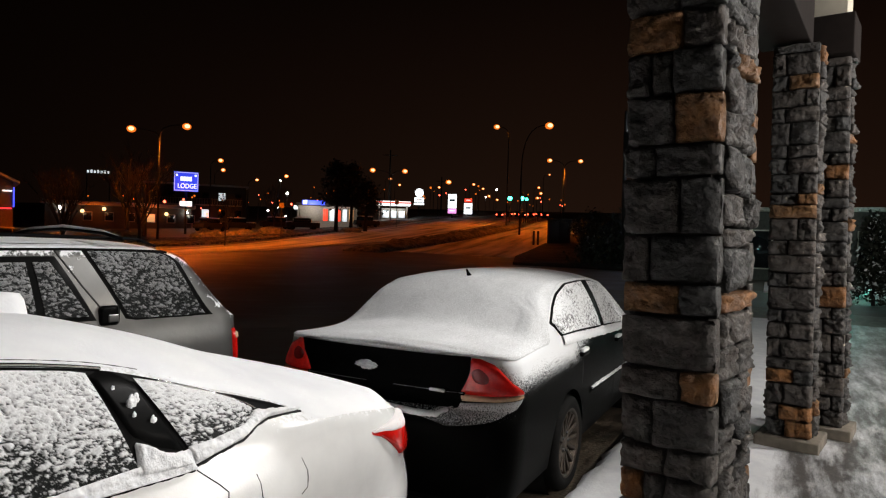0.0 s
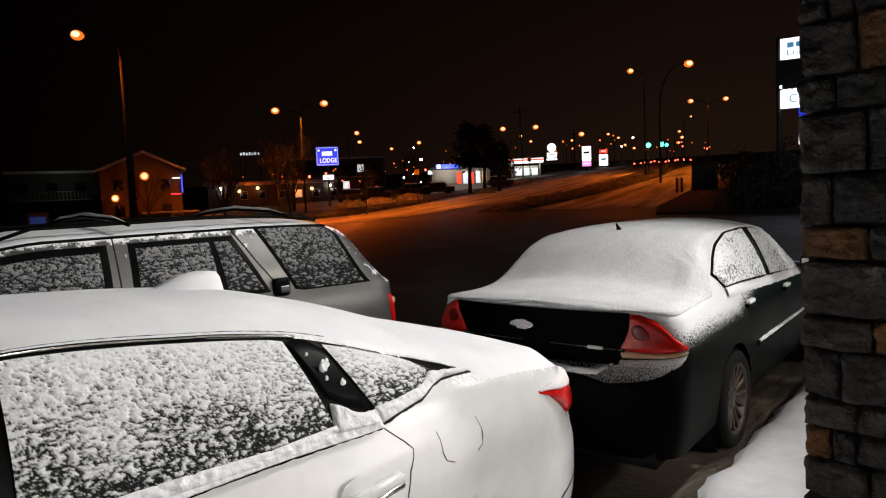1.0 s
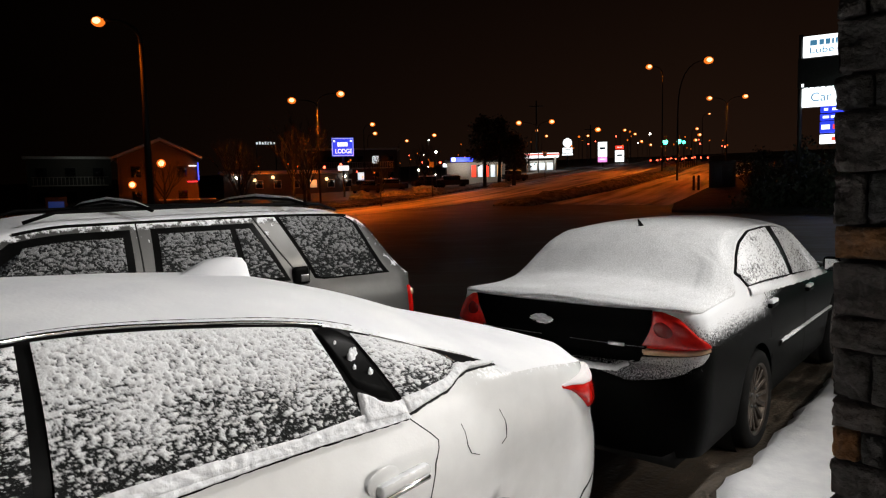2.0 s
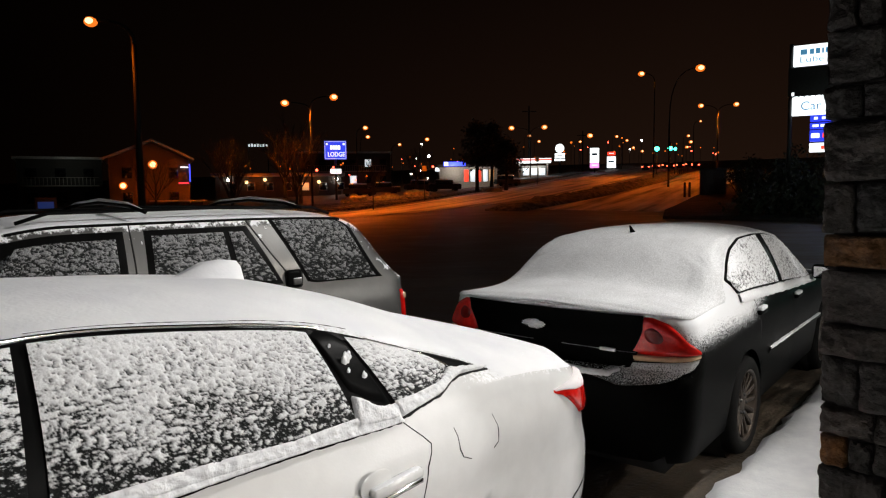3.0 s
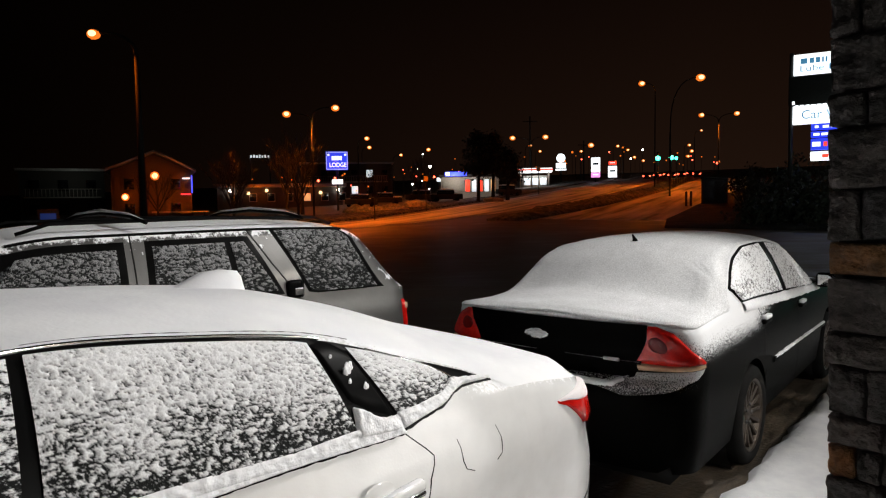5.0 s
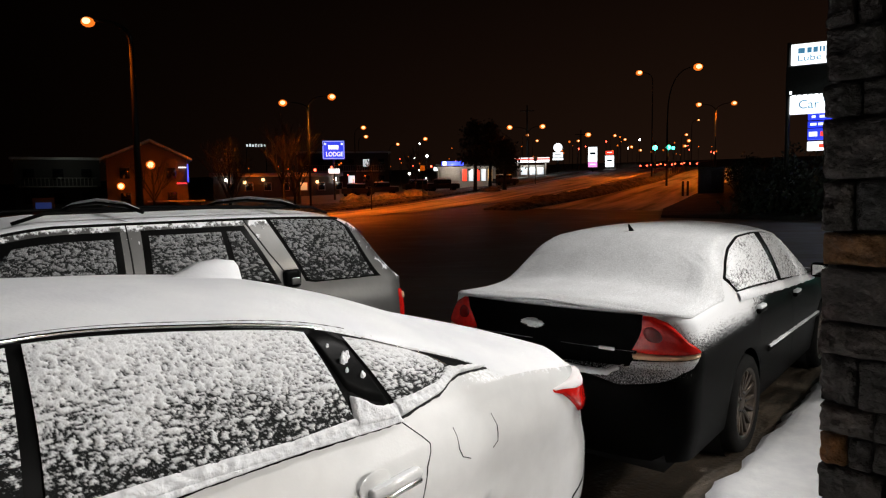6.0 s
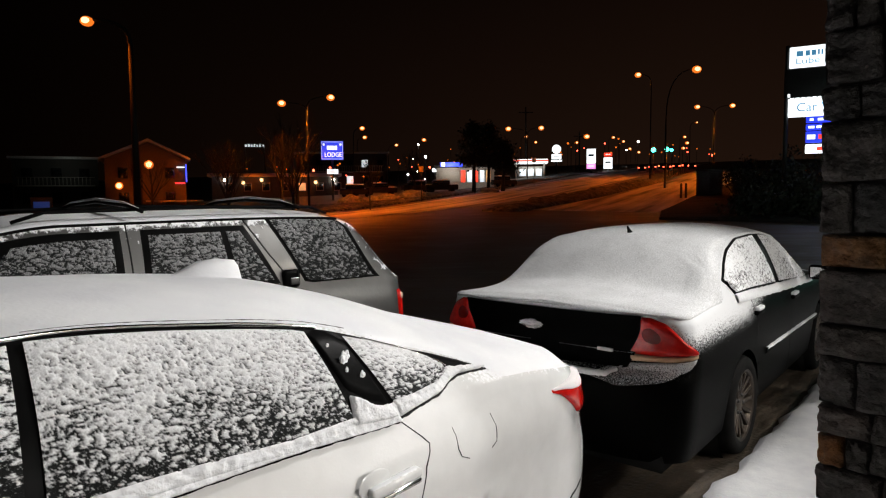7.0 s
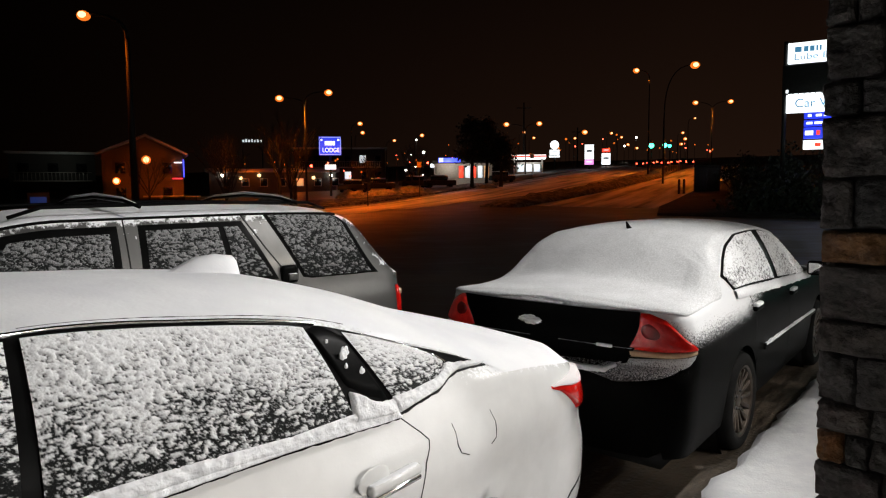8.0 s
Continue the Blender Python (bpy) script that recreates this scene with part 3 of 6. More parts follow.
black_saloon = thing("saloon_car", pose(0.600, 4.065, 0, 0, 0, 50.45), "black four-door saloon with snow on roof, boot and rear window", "car")
part("body", skin(IMP, (1.28, 4.05), 0.40), M_BLACK, black_saloon, "black painted body speckled with snow")
underside(black_saloon, 5.05, 0.915, 0.24)
part("snow_cover", snow_top(IMP, 0.0, 4.2, [(0, 0.0), (1.0, 0.0), (1.12, 0.5), (1.33, 0.70), (1.585, 0.86), (1.93, 0.985), (4.2, 0.985)], 0.014, 0.003, 150, 64, dent=glass_dent), M_SNOW_THIN, black_saloon, "smooth sheet of fresh snow")
for sgn in (-1, 1):
    frame_ = loft(IMP, [(1.16, 0.42), (1.20, 0.33), (1.30, 0.07), (2.6, 0.05), (3.52, 0.02)], [(1.15, 0.477), (1.333, 0.667), (1.585, 0.824), (1.933, 0.953), (2.372, 0.985), (2.79, 0.968), (3.22, 0.93), (3.462, 0.65), (3.58, 0.06)])
    panes = (("rear_door_window", loft(IMP, [(1.19, 0.42), (1.235, 0.24), (1.31, 0.10), (2.41, 0.085)], [(1.185, 0.465), (1.345, 0.632), (1.60, 0.79), (1.94, 0.918), (2.44, 0.952)])),
             ("front_door_window", loft(IMP, [(2.52, 0.085), (3.47, 0.05)], [(2.60, 0.945), (2.79, 0.935), (3.19, 0.895), (3.42, 0.63), (3.52, 0.09)])))
    part("window_surround", patch(IMP, "upper", frame_, 0.006, sgn, 60), M_TRIM, black_saloon)
    for name_, pane_ in panes:
        part(name_, patch(IMP, "upper", pane_, 0.010, sgn, 40), M_FROST if sgn < 0 else M_GLASS_BLACK, black_saloon, "side window half covered with snow")
        if sgn < 0:
            part("snow_crust", crust(IMP, pane_, 0.0105, sgn, 28, 0.40, 0.2, 0.008, 0.007), M_CLING, black_saloon, "thin snow stuck to the window")
    part("ledge_snow", ribbon(IMP, "lower", [(IMP.u(1.3), 1.085), (IMP.u(2.6), 1.03), (IMP.u(3.7), 0.985)], 0.075, 0.018, sgn, 24, 0.3), M_SNOW_LUMPY, black_saloon)
    part("rear_door_gap", ribbon(IMP, "lower", [(IMP.u(1.62), 1.06), (IMP.u(1.66), 0.9), (IMP.u(1.60), 0.72)], 0.008, 0.0015, sgn), M_GAP, black_saloon)
    part("front_door_gap", ribbon(IMP, "lower", [(IMP.u(2.62), 1.02), (IMP.u(2.70), 0.9), (IMP.u(2.70), 0.3)], 0.008, 0.0015, sgn), M_GAP, black_saloon)
    part("door_moulding", ribbon(IMP, "lower", [(IMP.u(1.84), 0.62), (IMP.u(3.85), 0.60)], 0.035, 0.012, sgn, 20), M_TRIM, black_saloon)
    part("moulding_snow", ribbon(IMP, "lower", [(IMP.u(1.86), 0.642), (IMP.u(3.8), 0.622)], 0.020, 0.018, sgn, 40, 0.8), M_SNOW_LUMPY, black_saloon, "line of snow on the door moulding")
    lens_low = [(0.020, 0.887), (0.062, 0.885), (0.137, 0.889), (0.259, 0.893)]
    lens = part("tail_light", patch(IMP, "lower", loft(IMP, lens_low, [(0.050, 1.112), (0.068, 1.110), (0.107, 1.075), (0.16, 0.969), (0.26, 0.897)]), 0.012, sgn, 28, 14, True, 0.014), M_RED, black_saloon, "red wrap-round tail light dusted with snow")
    part("clear_strip", patch(IMP, "lower", loft(IMP, [(0.021, 0.846), (0.085, 0.855), (0.257, 0.870)], lens_low), 0.012, sgn, 20, 4, True, 0.006), M_AMBER, lens, "clear lower strip of the tail light")
    part("round_lamp", disc(IMP, 0.49, 1.0, 0.085, 0.060, 0.022, sgn), M_DARKRED, lens, "dark red round lamp in the lens")
    part("bumper_snow", patch(IMP, "lower", loft(IMP, [(0.005, 0.745), (0.018, 0.712), (0.072, 0.750), (0.17, 0.815)], [(0.006, 0.772), (0.0165, 0.832), (0.075, 0.850), (0.245, 0.866)]), 0.006, sgn, 40, 12, True, 0.006, 0.003), M_DUST, black_saloon, "thin snow on the bumper shoulder")
    for x, name in ((1.70, 0), (2.88, 1)):
        q = IMP.at("lower", IMP.u(x), 0.945 - 0.03 * name)
        door_handle(black_saloon, q, sgn, M_BLACK)
    b = box((0.10, 0.20, 0.14), (0, 0, 0), 0.04, seg=3)
    mirror = part("door_mirror", b, M_BLACK, black_saloon)
    mirror.location = (3.50, sgn * 1.0, 1.0)
    part("mirror_glass", box((0.006, 0.16, 0.10), (-0.052, 0, 0.02), 0.002), M_CHROME, mirror)
    for x in (1.28, 4.05):
        wheel(black_saloon, x, sgn * 0.925, 0.345, 0.22, 14, 1.14)
bm = bmesh.new()
rows_ = []
for i in range(-16, 17):
    t = max(abs(i), 0.35) / 16
    line = []
    for j in range(13):
        p = IMP.at("lower", t * (0.30 + 0.15 * j / 12), 0.785 + 0.015 * t + (0.335 - 0.013 * t) * j / 12, 0.012)
        line.append(bm.verts.new((p.x, 0 if i == 0 else math.copysign(p.y, i), p.z)))
    rows_.append(line)
for r_, q_ in zip(rows_, rows_[1:]):
    for j in range(12):
        bm.faces.new((r_[j], q_[j], q_[j + 1], r_[j + 1]))
part("boot_lid", bm, M_BLACK_LID, black_saloon, "black boot lid")
for sgn in (-1, 1):
    part("lid_ledge_snow", ribbon(IMP, "lower", [(0.001, 0.768), (0.105, 0.762), (0.21, 0.763), (0.25, 0.785)], 0.036, 0.022, sgn, 20, 0.3), M_SNOW_LUMPY, black_saloon, "snow lying on the bumper ledge")
    part("lid_crease", ribbon(IMP, "lower", [(0.02, 0.89), (0.33, 0.89)], 0.007, 0.016, sgn, 20, 0.8), M_BLACK, black_saloon)
for size_, at_z, mat_, name_ in (((0.02, 0.15, 0.05), 0.985, M_CHROME, "emblem"), ((0.034, 0.16, 0.055), 0.998, M_SNOW_LUMPY, "emblem_snow")):
    b = bmesh.new()
    bmesh.ops.create_icosphere(b, subdivisions=4, radius=0.5)
    for v in b.verts:
        v.co = Vector((v.co.x * size_[0], v.co.y * size_[1], v.co.z * size_[2] * (1 if abs(v.co.y) < 0.22 else 0.8))) * (1 + 0.35 * noise.noise(v.co * 5))
    bmesh.ops.translate(b, vec=(0.110 if name_ == "emblem" else 0.104, 0.10, at_z), verts=b.verts)
    part(name_, b, mat_, black_saloon, "small badge capped with snow" if name_ == "emblem" else "")
part("model_badge", box((0.016, 0.10, 0.02), (0.10, -0.42, 0.89), 0.004), M_SNOW_LUMPY, black_saloon, "small snow-filled badge")
ant = tube([(1.43, 0, 1.50), (1.41, 0, 1.535), (1.37, 0, 1.575)], [0.035, 0.016, 0.006], 10)
part("antenna", ant, M_TRIM, black_saloon, "short black roof antenna")

# white saloon
WHI = Shell(4.9, 0.93, 0.52, 0.7,
            [(0, 0.90), (0.12, 0.97), (0.35, 1.06), (0.86, 1.125), (1.43, 1.13), (1.7, 1.15), (2.46, 1.20), (3.4, 1.16), (4.2, 1.0), (4.9, 0.8)],
            [(0, 0.92), (0.05, 1.0), (0.16, 1.09), (0.34, 1.165), (0.76, 1.295), (1.21, 1.445), (1.5, 1.515), (1.9, 1.555), (2.4, 1.58), (2.9, 1.565), (3.9, 1.22), (4.3, 1.05), (4.9, 0.82)],
            [(0, 0.80), (0.35, 0.82), (0.86, 0.83), (1.3, 0.815), (1.67, 0.795), (2.6, 0.78), (3.8, 0.84), (4.9, 0.9)],
            [(0, 0.02), (0.34, 0.06), (0.86, 0.13), (1.29, 0.13), (1.67, 0.085), (2.0, 0.06), (2.4, 0.04), (3.0, 0.05), (4.9, 0.03)],
            [(0.18, 0.92), (0.3, 0.95), (0.5, 0.968), (0.76, 0.982), (0.91, 1.0), (0.955, 0.997), (1.03, 0.968), (1.1, 0.935), (1.2, 0.905)],
            [(0.2, -0.2), (0.42, -0.36), (0.6, -0.35), (0.78, -0.23), (0.88, -0.15), (0.98, -0.09), (1.1, -0.06)],
            0.22, 2.5)
white_saloon = thing("saloon_car", pose(0.080, 3.679, 0, 0, 0, 231.74), "white four-door saloon with snowed-over roof and side windows", "car")
part("body", skin(WHI, (1.12, 3.95), 0.39), M_WHITE, white_saloon, "glossy white painted body")
underside(white_saloon, 4.9, 0.93, 0.24)
part("snow_cover", snow_top(WHI, 0.05, 4.2, [(0, 0.0), (0.80, 0.0), (0.88, 0.53), (1.0, 0.79), (1.14, 0.87), (1.4, 0.955), (1.6, 1.0), (2.0, 1.02), (4.2, 1.02)], 0.014, 0.004, 110, 40, cell=3.0, soft=True), M_SNOW, white_saloon, "thick smooth snow on the roof and boot")
for sgn in (1, -1):
    rear_pane = loft(WHI, [(1.625, 0.08), (1.86, 0.05), (2.15, 0.045), (2.449, 0.045)], [(1.688, 0.914), (1.73, 0.928), (1.91, 0.942), (2.07, 0.951), (2.21, 0.952), (2.33, 0.958), (2.415, 0.965)])
    front_pane = loft(WHI, [(2.487, 0.06), (3.3, 0.08), (3.7, 0.10)], [(2.446, 0.96), (2.9, 0.955), (3.1, 0.95)])
    quarter_low = [(1.138, 0.50), (1.141, 0.459), (1.215, 0.311), (1.345, 0.239), (1.454, 0.224)]
    quarter_pane = loft(WHI, quarter_low, [(1.138, 0.557), (1.195, 0.73), (1.286, 0.84), (1.433, 0.886), (1.547, 0.897)])
    sill = [(0.874, 0.475), (1.069, 0.397), (1.136, 0.306), (1.225, 0.144), (1.435, 0.022)]
    part("window_surround", patch(WHI, "upper", loft(WHI, [(1.44, 0.03), (2.46, 0.03), (3.9, 0.05)], [(1.595, 0.963), (1.63, 0.962), (1.816, 0.976), (2.06, 0.997), (2.417, 0.999), (3.2, 0.99)]), 0.007, sgn, 60), M_TRIM, white_saloon, "black window surround")
    part("quarter_surround", patch(WHI, "upper", loft(WHI, [(0.877, 0.47)] + sill[1:], [(0.877, 0.485), (0.994, 0.746), (1.14, 0.836), (1.398, 0.933), (1.598, 0.963)]), 0.0075, sgn, 40), M_TRIM, white_saloon)
    part("quarter_trim", ribbon(WHI, "upper", [(WHI.u(x), w) for x, w in ((1.46, 0.918), (1.32, 0.885), (1.22, 0.81), (1.14, 0.68), (1.11, 0.58))], 0.005, 0.010, sgn), M_CHROME, white_saloon, "thin bright strip over the quarter window")
    for name_, pane_, words, keep_ in (("rear_door_window", rear_pane, "rear side window plastered with wet snow", 0.30), ("front_door_window", front_pane, "front side window plastered with wet snow", 0.0), ("quarter_window", quarter_pane, "small rear quarter window caked with snow", 0.34)):
        part(name_, patch(WHI, "upper", pane_, 0.012, sgn, 40), M_FROST if sgn > 0 else M_GLASS_WHITE, white_saloon, words)
        if sgn > 0:
            part("snow_crust", crust(WHI, pane_, 0.0125, sgn, 46, keep_ - 0.10, 1.0, 0.0055, 0.004, 0.88), M_CLING, white_saloon, "clumps of wet snow on the window")
    foot = [(1.462, 0.205), (1.50, 0.195), (1.55, 0.23), (1.595, 0.33), (1.619, 0.352)]
    part("pillar_trim", patch(WHI, "upper", loft(WHI, foot, [(1.564, 0.92), (1.595, 0.962), (1.64, 0.957), (1.684, 0.914)]), 0.016, sgn, 16), M_TRIM, white_saloon, "glossy black pillar trim")
    part("pillar_snow", patch(WHI, "upper", loft(WHI, [(1.45, 0.03), (1.632, 0.03)], foot), 0.018, sgn, 24, 10, True, 0.006, 0.006), M_SNOW_LUMPY, white_saloon, "wet snow at the foot of the pillar")
    for x, w, size in ((1.598, 0.64, 0.030), (1.575, 0.68, 0.022), (1.545, 0.50, 0.018), (1.60, 0.55, 0.012), (1.63, 0.78, 0.010)):
        p_ = WHI.at("upper", WHI.u(x), w, 0.017)
        b = bmesh.new()
        bmesh.ops.create_icosphere(b, subdivisions=3, radius=0.5)
        for v in b.verts:
            v.co = Vector((v.co.x, v.co.y * 0.3, v.co.z * 1.6)) * size * (1 + 0.7 * noise.noise(v.co * 3 + Vector((x * 40, 0, 0))))
        part("snow_clump", b, M_SNOW_LUMPY, white_saloon).location = (p_.x, sgn * p_.y, p_.z)
    part("ledge_snow", patch(WHI, "upper", loft(WHI, [(1.44, -0.02), (1.67, -0.03), (2.46, -0.03), (3.4, -0.03)], [(1.455, 0.20), (1.636, 0.125), (1.857, 0.075), (2.3, 0.068), (3.4, 0.08)]), 0.012, sgn, 260, 12, False, 0.006, 0.007), M_SNOW_LUMPY, white_saloon, "ledge of snow under the windows")
    part("ledge_snow", patch(WHI, "lower", loft(WHI, [(1.44, 1.126), (1.668, 1.140), (1.867, 1.152), (2.04, 1.159), (2.46, 1.173), (3.4, 1.122)], [(1.44, 1.130), (1.668, 1.146), (1.867, 1.163), (2.04, 1.175), (2.46, 1.199), (3.4, 1.159)]), 0.012, sgn, 260, 6, False, 0.004, 0.007), M_SNOW_LUMPY, white_saloon, "ledge of snow under the windows")
    part("quarter_snow", patch(WHI, "upper", loft(WHI, sill, [(0.90, 0.53), (1.06, 0.53), (1.132, 0.54), (1.16, 0.43), (1.215, 0.335), (1.345, 0.26), (1.454, 0.235)]), 0.012, sgn, 100, 12, True, 0.006, 0.007), M_SNOW_LUMPY, white_saloon, "ledge of snow under the quarter window")
    part("quarter_gap", ribbon(WHI, "upper", [(WHI.u(x), w - 0.012) for x, w in sill], 0.010, 0.004, sgn, 20, 0.9), M_GAP, white_saloon, "dark seam below the snow")
    part("belt_seal", ribbon(WHI, "lower", [(WHI.u(x), z) for x, z in ((1.44, 1.124), (1.668, 1.137), (1.867, 1.149), (2.04, 1.156), (2.46, 1.17), (3.4, 1.12))], 0.008, 0.003, sgn, 40, 0.9), M_TRIM, white_saloon)
    part("roof_rail_trim", ribbon(WHI, "upper", [(WHI.u(1.63), 0.972), (WHI.u(1.9), 0.995), (WHI.u(2.6), 1.0), (WHI.u(3.1), 1.0)], 0.008, 0.009, sgn, 16), M_CHROME, white_saloon, "thin bright strip over the windows")
    part("roof_ditch", ribbon(WHI, "upper", [(WHI.u(1.5), 1.015), (WHI.u(1.8), 1.045), (WHI.u(2.1), 1.06), (WHI.u(2.4), 1.06)], 0.004, 0.002, sgn, 90, 2.4), M_GAP, white_saloon, "broken dark seam along the roof edge")
    part("rear_door_gap", ribbon(WHI, "lower", [(WHI.u(x), z) for x, z in ((1.434, 1.122), (1.366, 1.061), (1.340, 1.032), (1.350, 1.010), (1.384, 0.974), (1.413, 0.894), (1.45, 0.72))], 0.0045, 0.001, sgn), M_GAP, white_saloon)
    part("front_door_gap", ribbon(WHI, "lower", [(WHI.u(2.46), 1.15), (WHI.u(2.44), 0.9), (WHI.u(2.46), 0.3)], 0.0045, 0.001, sgn), M_GAP, white_saloon)
    tail = part("tail_light", patch(WHI, "lower", loft(WHI, [(0.10, 0.80), (0.20, 0.815), (0.346, 0.845), (0.545, 1.0)], [(0.10, 0.945), (0.17, 0.995), (0.26, 1.02), (0.545, 1.012)]), 0.010, sgn, 24, 12, True, 0.014), M_RED, white_saloon, "red tail light frosted at the top")
    part("frost", patch(WHI, "lower", loft(WHI, [(0.11, 0.90), (0.27, 0.945), (0.42, 0.975), (0.54, 1.003)], [(0.10, 0.95), (0.17, 1.0), (0.26, 1.025), (0.545, 1.014)]), 0.016, sgn, 24, 8, True, 0.010, 0.002), M_FROSTRED, tail, "pink-white snow frozen to the top of the lens")
    for x in (1.545, 2.70):
        q = WHI.at("lower", WHI.u(x), 0.982)
        door_handle(white_saloon, q, sgn, M_WHITE, length=0.22, snow=False)
        b = box((0.21, 0.016, 0.016), (0, 0, -0.03), 0.007)
        c = part("handle_strip", b, M_CHROME, white_saloon, "bright chrome strip on the handle")
        c.location = (q.x, sgn * (q.y + 0.024), q.z)
    part("bumper_crease", ribbon(WHI, "lower", [(0.2, 0.50), (0.6, 0.50), (0.9, 0.46), (1.0, 0.40)], 0.012, 0.002, sgn), M_GAP, white_saloon)
    for x in (1.12, 3.95):
        wheel(white_saloon, x, sgn * 0.915, 0.335, 0.22, 10)
for side_ in ([(1.211, 1.046), (1.205, 1.017), (1.212, 0.976), (1.201, 0.948), (1.157, 0.928)], [(0.986, 1.034), (0.975, 0.99), (0.988, 0.937), (1.02, 0.922)]):
    part("fuel_flap_gap", ribbon(WHI, "lower", [(WHI.u(x), z) for x, z in side_], 0.003, 0.0008, 1, 6), M_GAP, white_saloon, "thin gap round the fuel flap")
fin = bmesh.new()
prof = [(1.75, 1.53, 0.02), (1.66, 1.565, 0.045), (1.58, 1.595, 0.055), (1.50, 1.60, 0.05), (1.445, 1.592, 0.045)]
rings = []
for x, z, w in prof:
    zb = curve_value(WHI.roof, x)
    rings.append([fin.verts.new((x, y, zz)) for y, zz in ((-w * 1.6, zb), (-w, z - 0.02), (-w * 0.4, z), (w * 0.4, z), (w, z - 0.02), (w * 1.6, zb))])
for a, b in zip(rings, rings[1:]):
    for j in range(5):
        fin.faces.new((a[j], a[j + 1], b[j + 1], b[j]))
fin.faces.new(rings[0])
fin.faces.new(rings[-1])
part("shark_fin_antenna", fin, M_SNOW, white_saloon, "fin antenna under a cap of snow")

# silver estate 4x4
SUV = Shell(4.64, 0.88, 0.22, 0.6,
            [(0, 1.15), (0.2, 1.18), (2.0, 1.21), (3.4, 1.18), (4.0, 1.08), (4.64, 0.95)],
            [(0, 1.17), (0.10, 1.20), (0.50, 1.66), (0.66, 1.713), (1.4, 1.735), (2.5, 1.73), (2.9, 1.67), (3.5, 1.26), (4.0, 1.12), (4.64, 0.97)],
            [(0, 0.95), (0.1, 0.94), (0.5, 0.84), (1.4, 0.82), (2.6, 0.82), (3.5, 0.9), (4.64, 0.95)],
            [(0, 0.01), (0.5, 0.04), (1.4, 0.05), (2.6, 0.05), (3.5, 0.03), (4.64, 0.02)],
            [(0.3, 0.95), (0.45, 0.99), (0.8, 1.0), (1.0, 0.985), (1.2, 0.945)],
            [(0.3, -0.08), (0.6, -0.08), (0.7, -0.04), (1.1, -0.03), (1.2, -0.04)],
            0.34, 3.4)
silver_4x4 = thing("off_road_car", pose(-0.852, 6.011, 0, 0, 0, 223.91), "silver estate off-roader with roof rack and snow-caked windows", "car")
part("body", skin(SUV, (0.98, 3.68), 0.42), M_SILVER, silver_4x4, "silver body, snow half wiped off")
underside(silver_4x4, 4.64, 0.88, 0.36)
for sgn in (1, -1):
    part("front_window_surround", patch(SUV, "upper", xw(SUV, (2.20, 0.05), (3.5, 0.03), (2.82, 0.90), (2.19, 0.90)), 0.005, sgn, 24), M_TRIM, silver_4x4)
    part("front_door_window", patch(SUV, "upper", xw(SUV, (2.25, 0.10), (3.36, 0.08), (2.76, 0.80), (2.24, 0.80)), 0.009, sgn, 24), M_FROST if sgn > 0 else M_GLASS_SILVER, silver_4x4, "front side window caked with snow")
    part("rear_window_surround", patch(SUV, "upper", xw(SUV, (1.17, 0.04), (2.09, 0.05), (2.07, 0.90), (1.38, 0.90)), 0.005, sgn, 24), M_TRIM, silver_4x4)
    part("rear_door_window", patch(SUV, "upper", xw(SUV, (1.53, 0.10), (2.05, 0.10), (2.03, 0.82), (1.56, 0.82)), 0.009, sgn, 24), M_FROST if sgn > 0 else M_GLASS_SILVER, silver_4x4, "rear side window caked with snow")
    part("vent_window", patch(SUV, "upper", xw(SUV, (1.22, 0.10), (1.48, 0.10), (1.52, 0.82), (1.42, 0.82)), 0.009, sgn, 12), M_FROST if sgn > 0 else M_GLASS_SILVER, silver_4x4)
    part("cargo_surround", patch(SUV, "upper", loft(SUV, [(0.30, 0.04), (0.5, 0.015), (0.90, 0.012), (0.975, 0.04)], [(0.51, 0.90), (0.57, 0.955), (0.667, 0.985), (0.9, 0.99), (1.21, 0.99)]), 0.004, sgn, 24), M_TRIM, silver_4x4)
    cargo = loft(SUV, [(0.37, 0.07), (0.5, 0.04), (0.891, 0.035), (0.955, 0.065)], [(0.56, 0.87), (0.60, 0.92), (0.667, 0.955), (0.9, 0.965), (1.175, 0.965)])
    part("cargo_window", patch(SUV, "upper", cargo, 0.008, sgn, 24), M_FROST if sgn > 0 else M_GLASS_SILVER, silver_4x4, "long cargo window caked with snow")
    if sgn > 0:
        for quad_ in (xw(SUV, (2.25, 0.10), (3.0, 0.09), (2.76, 0.80), (2.24, 0.80)), xw(SUV, (1.53, 0.10), (2.05, 0.10), (2.03, 0.82), (1.56, 0.82)), xw(SUV, (1.22, 0.10), (1.48, 0.10), (1.52, 0.82), (1.42, 0.82)), cargo):
            part("snow_crust", crust(SUV, quad_, 0.0085, sgn, 26, -0.14, 0.45, 0.012, 0.006, 0.33), M_CLING, silver_4x4, "clumps of wet snow on the window")
    part("rear_door_gap", ribbon(SUV, "upper", [(SUV.u(1.38), 0.99), (SUV.u(1.24), 0.5), (SUV.u(1.10), 0.10)], 0.012, 0.002, sgn), M_GAP, silver_4x4)
    part("front_door_gap", ribbon(SUV, "upper", [(SUV.u(2.15), 0.99), (SUV.u(2.15), 0.05)], 0.010, 0.002, sgn), M_GAP, silver_4x4)
    part("drip_rail", ribbon(SUV, "upper", [(SUV.u(0.6), 0.99), (SUV.u(1.4), 0.99), (SUV.u(2.8), 0.99)], 0.018, 0.006, sgn, 20), M_TRIM, silver_4x4)
    q = SUV.at("upper", SUV.u(1.09), 0.06)
    b = box((0.13, 0.035, 0.13), (0, 0, -0.065), 0.03, seg=3)
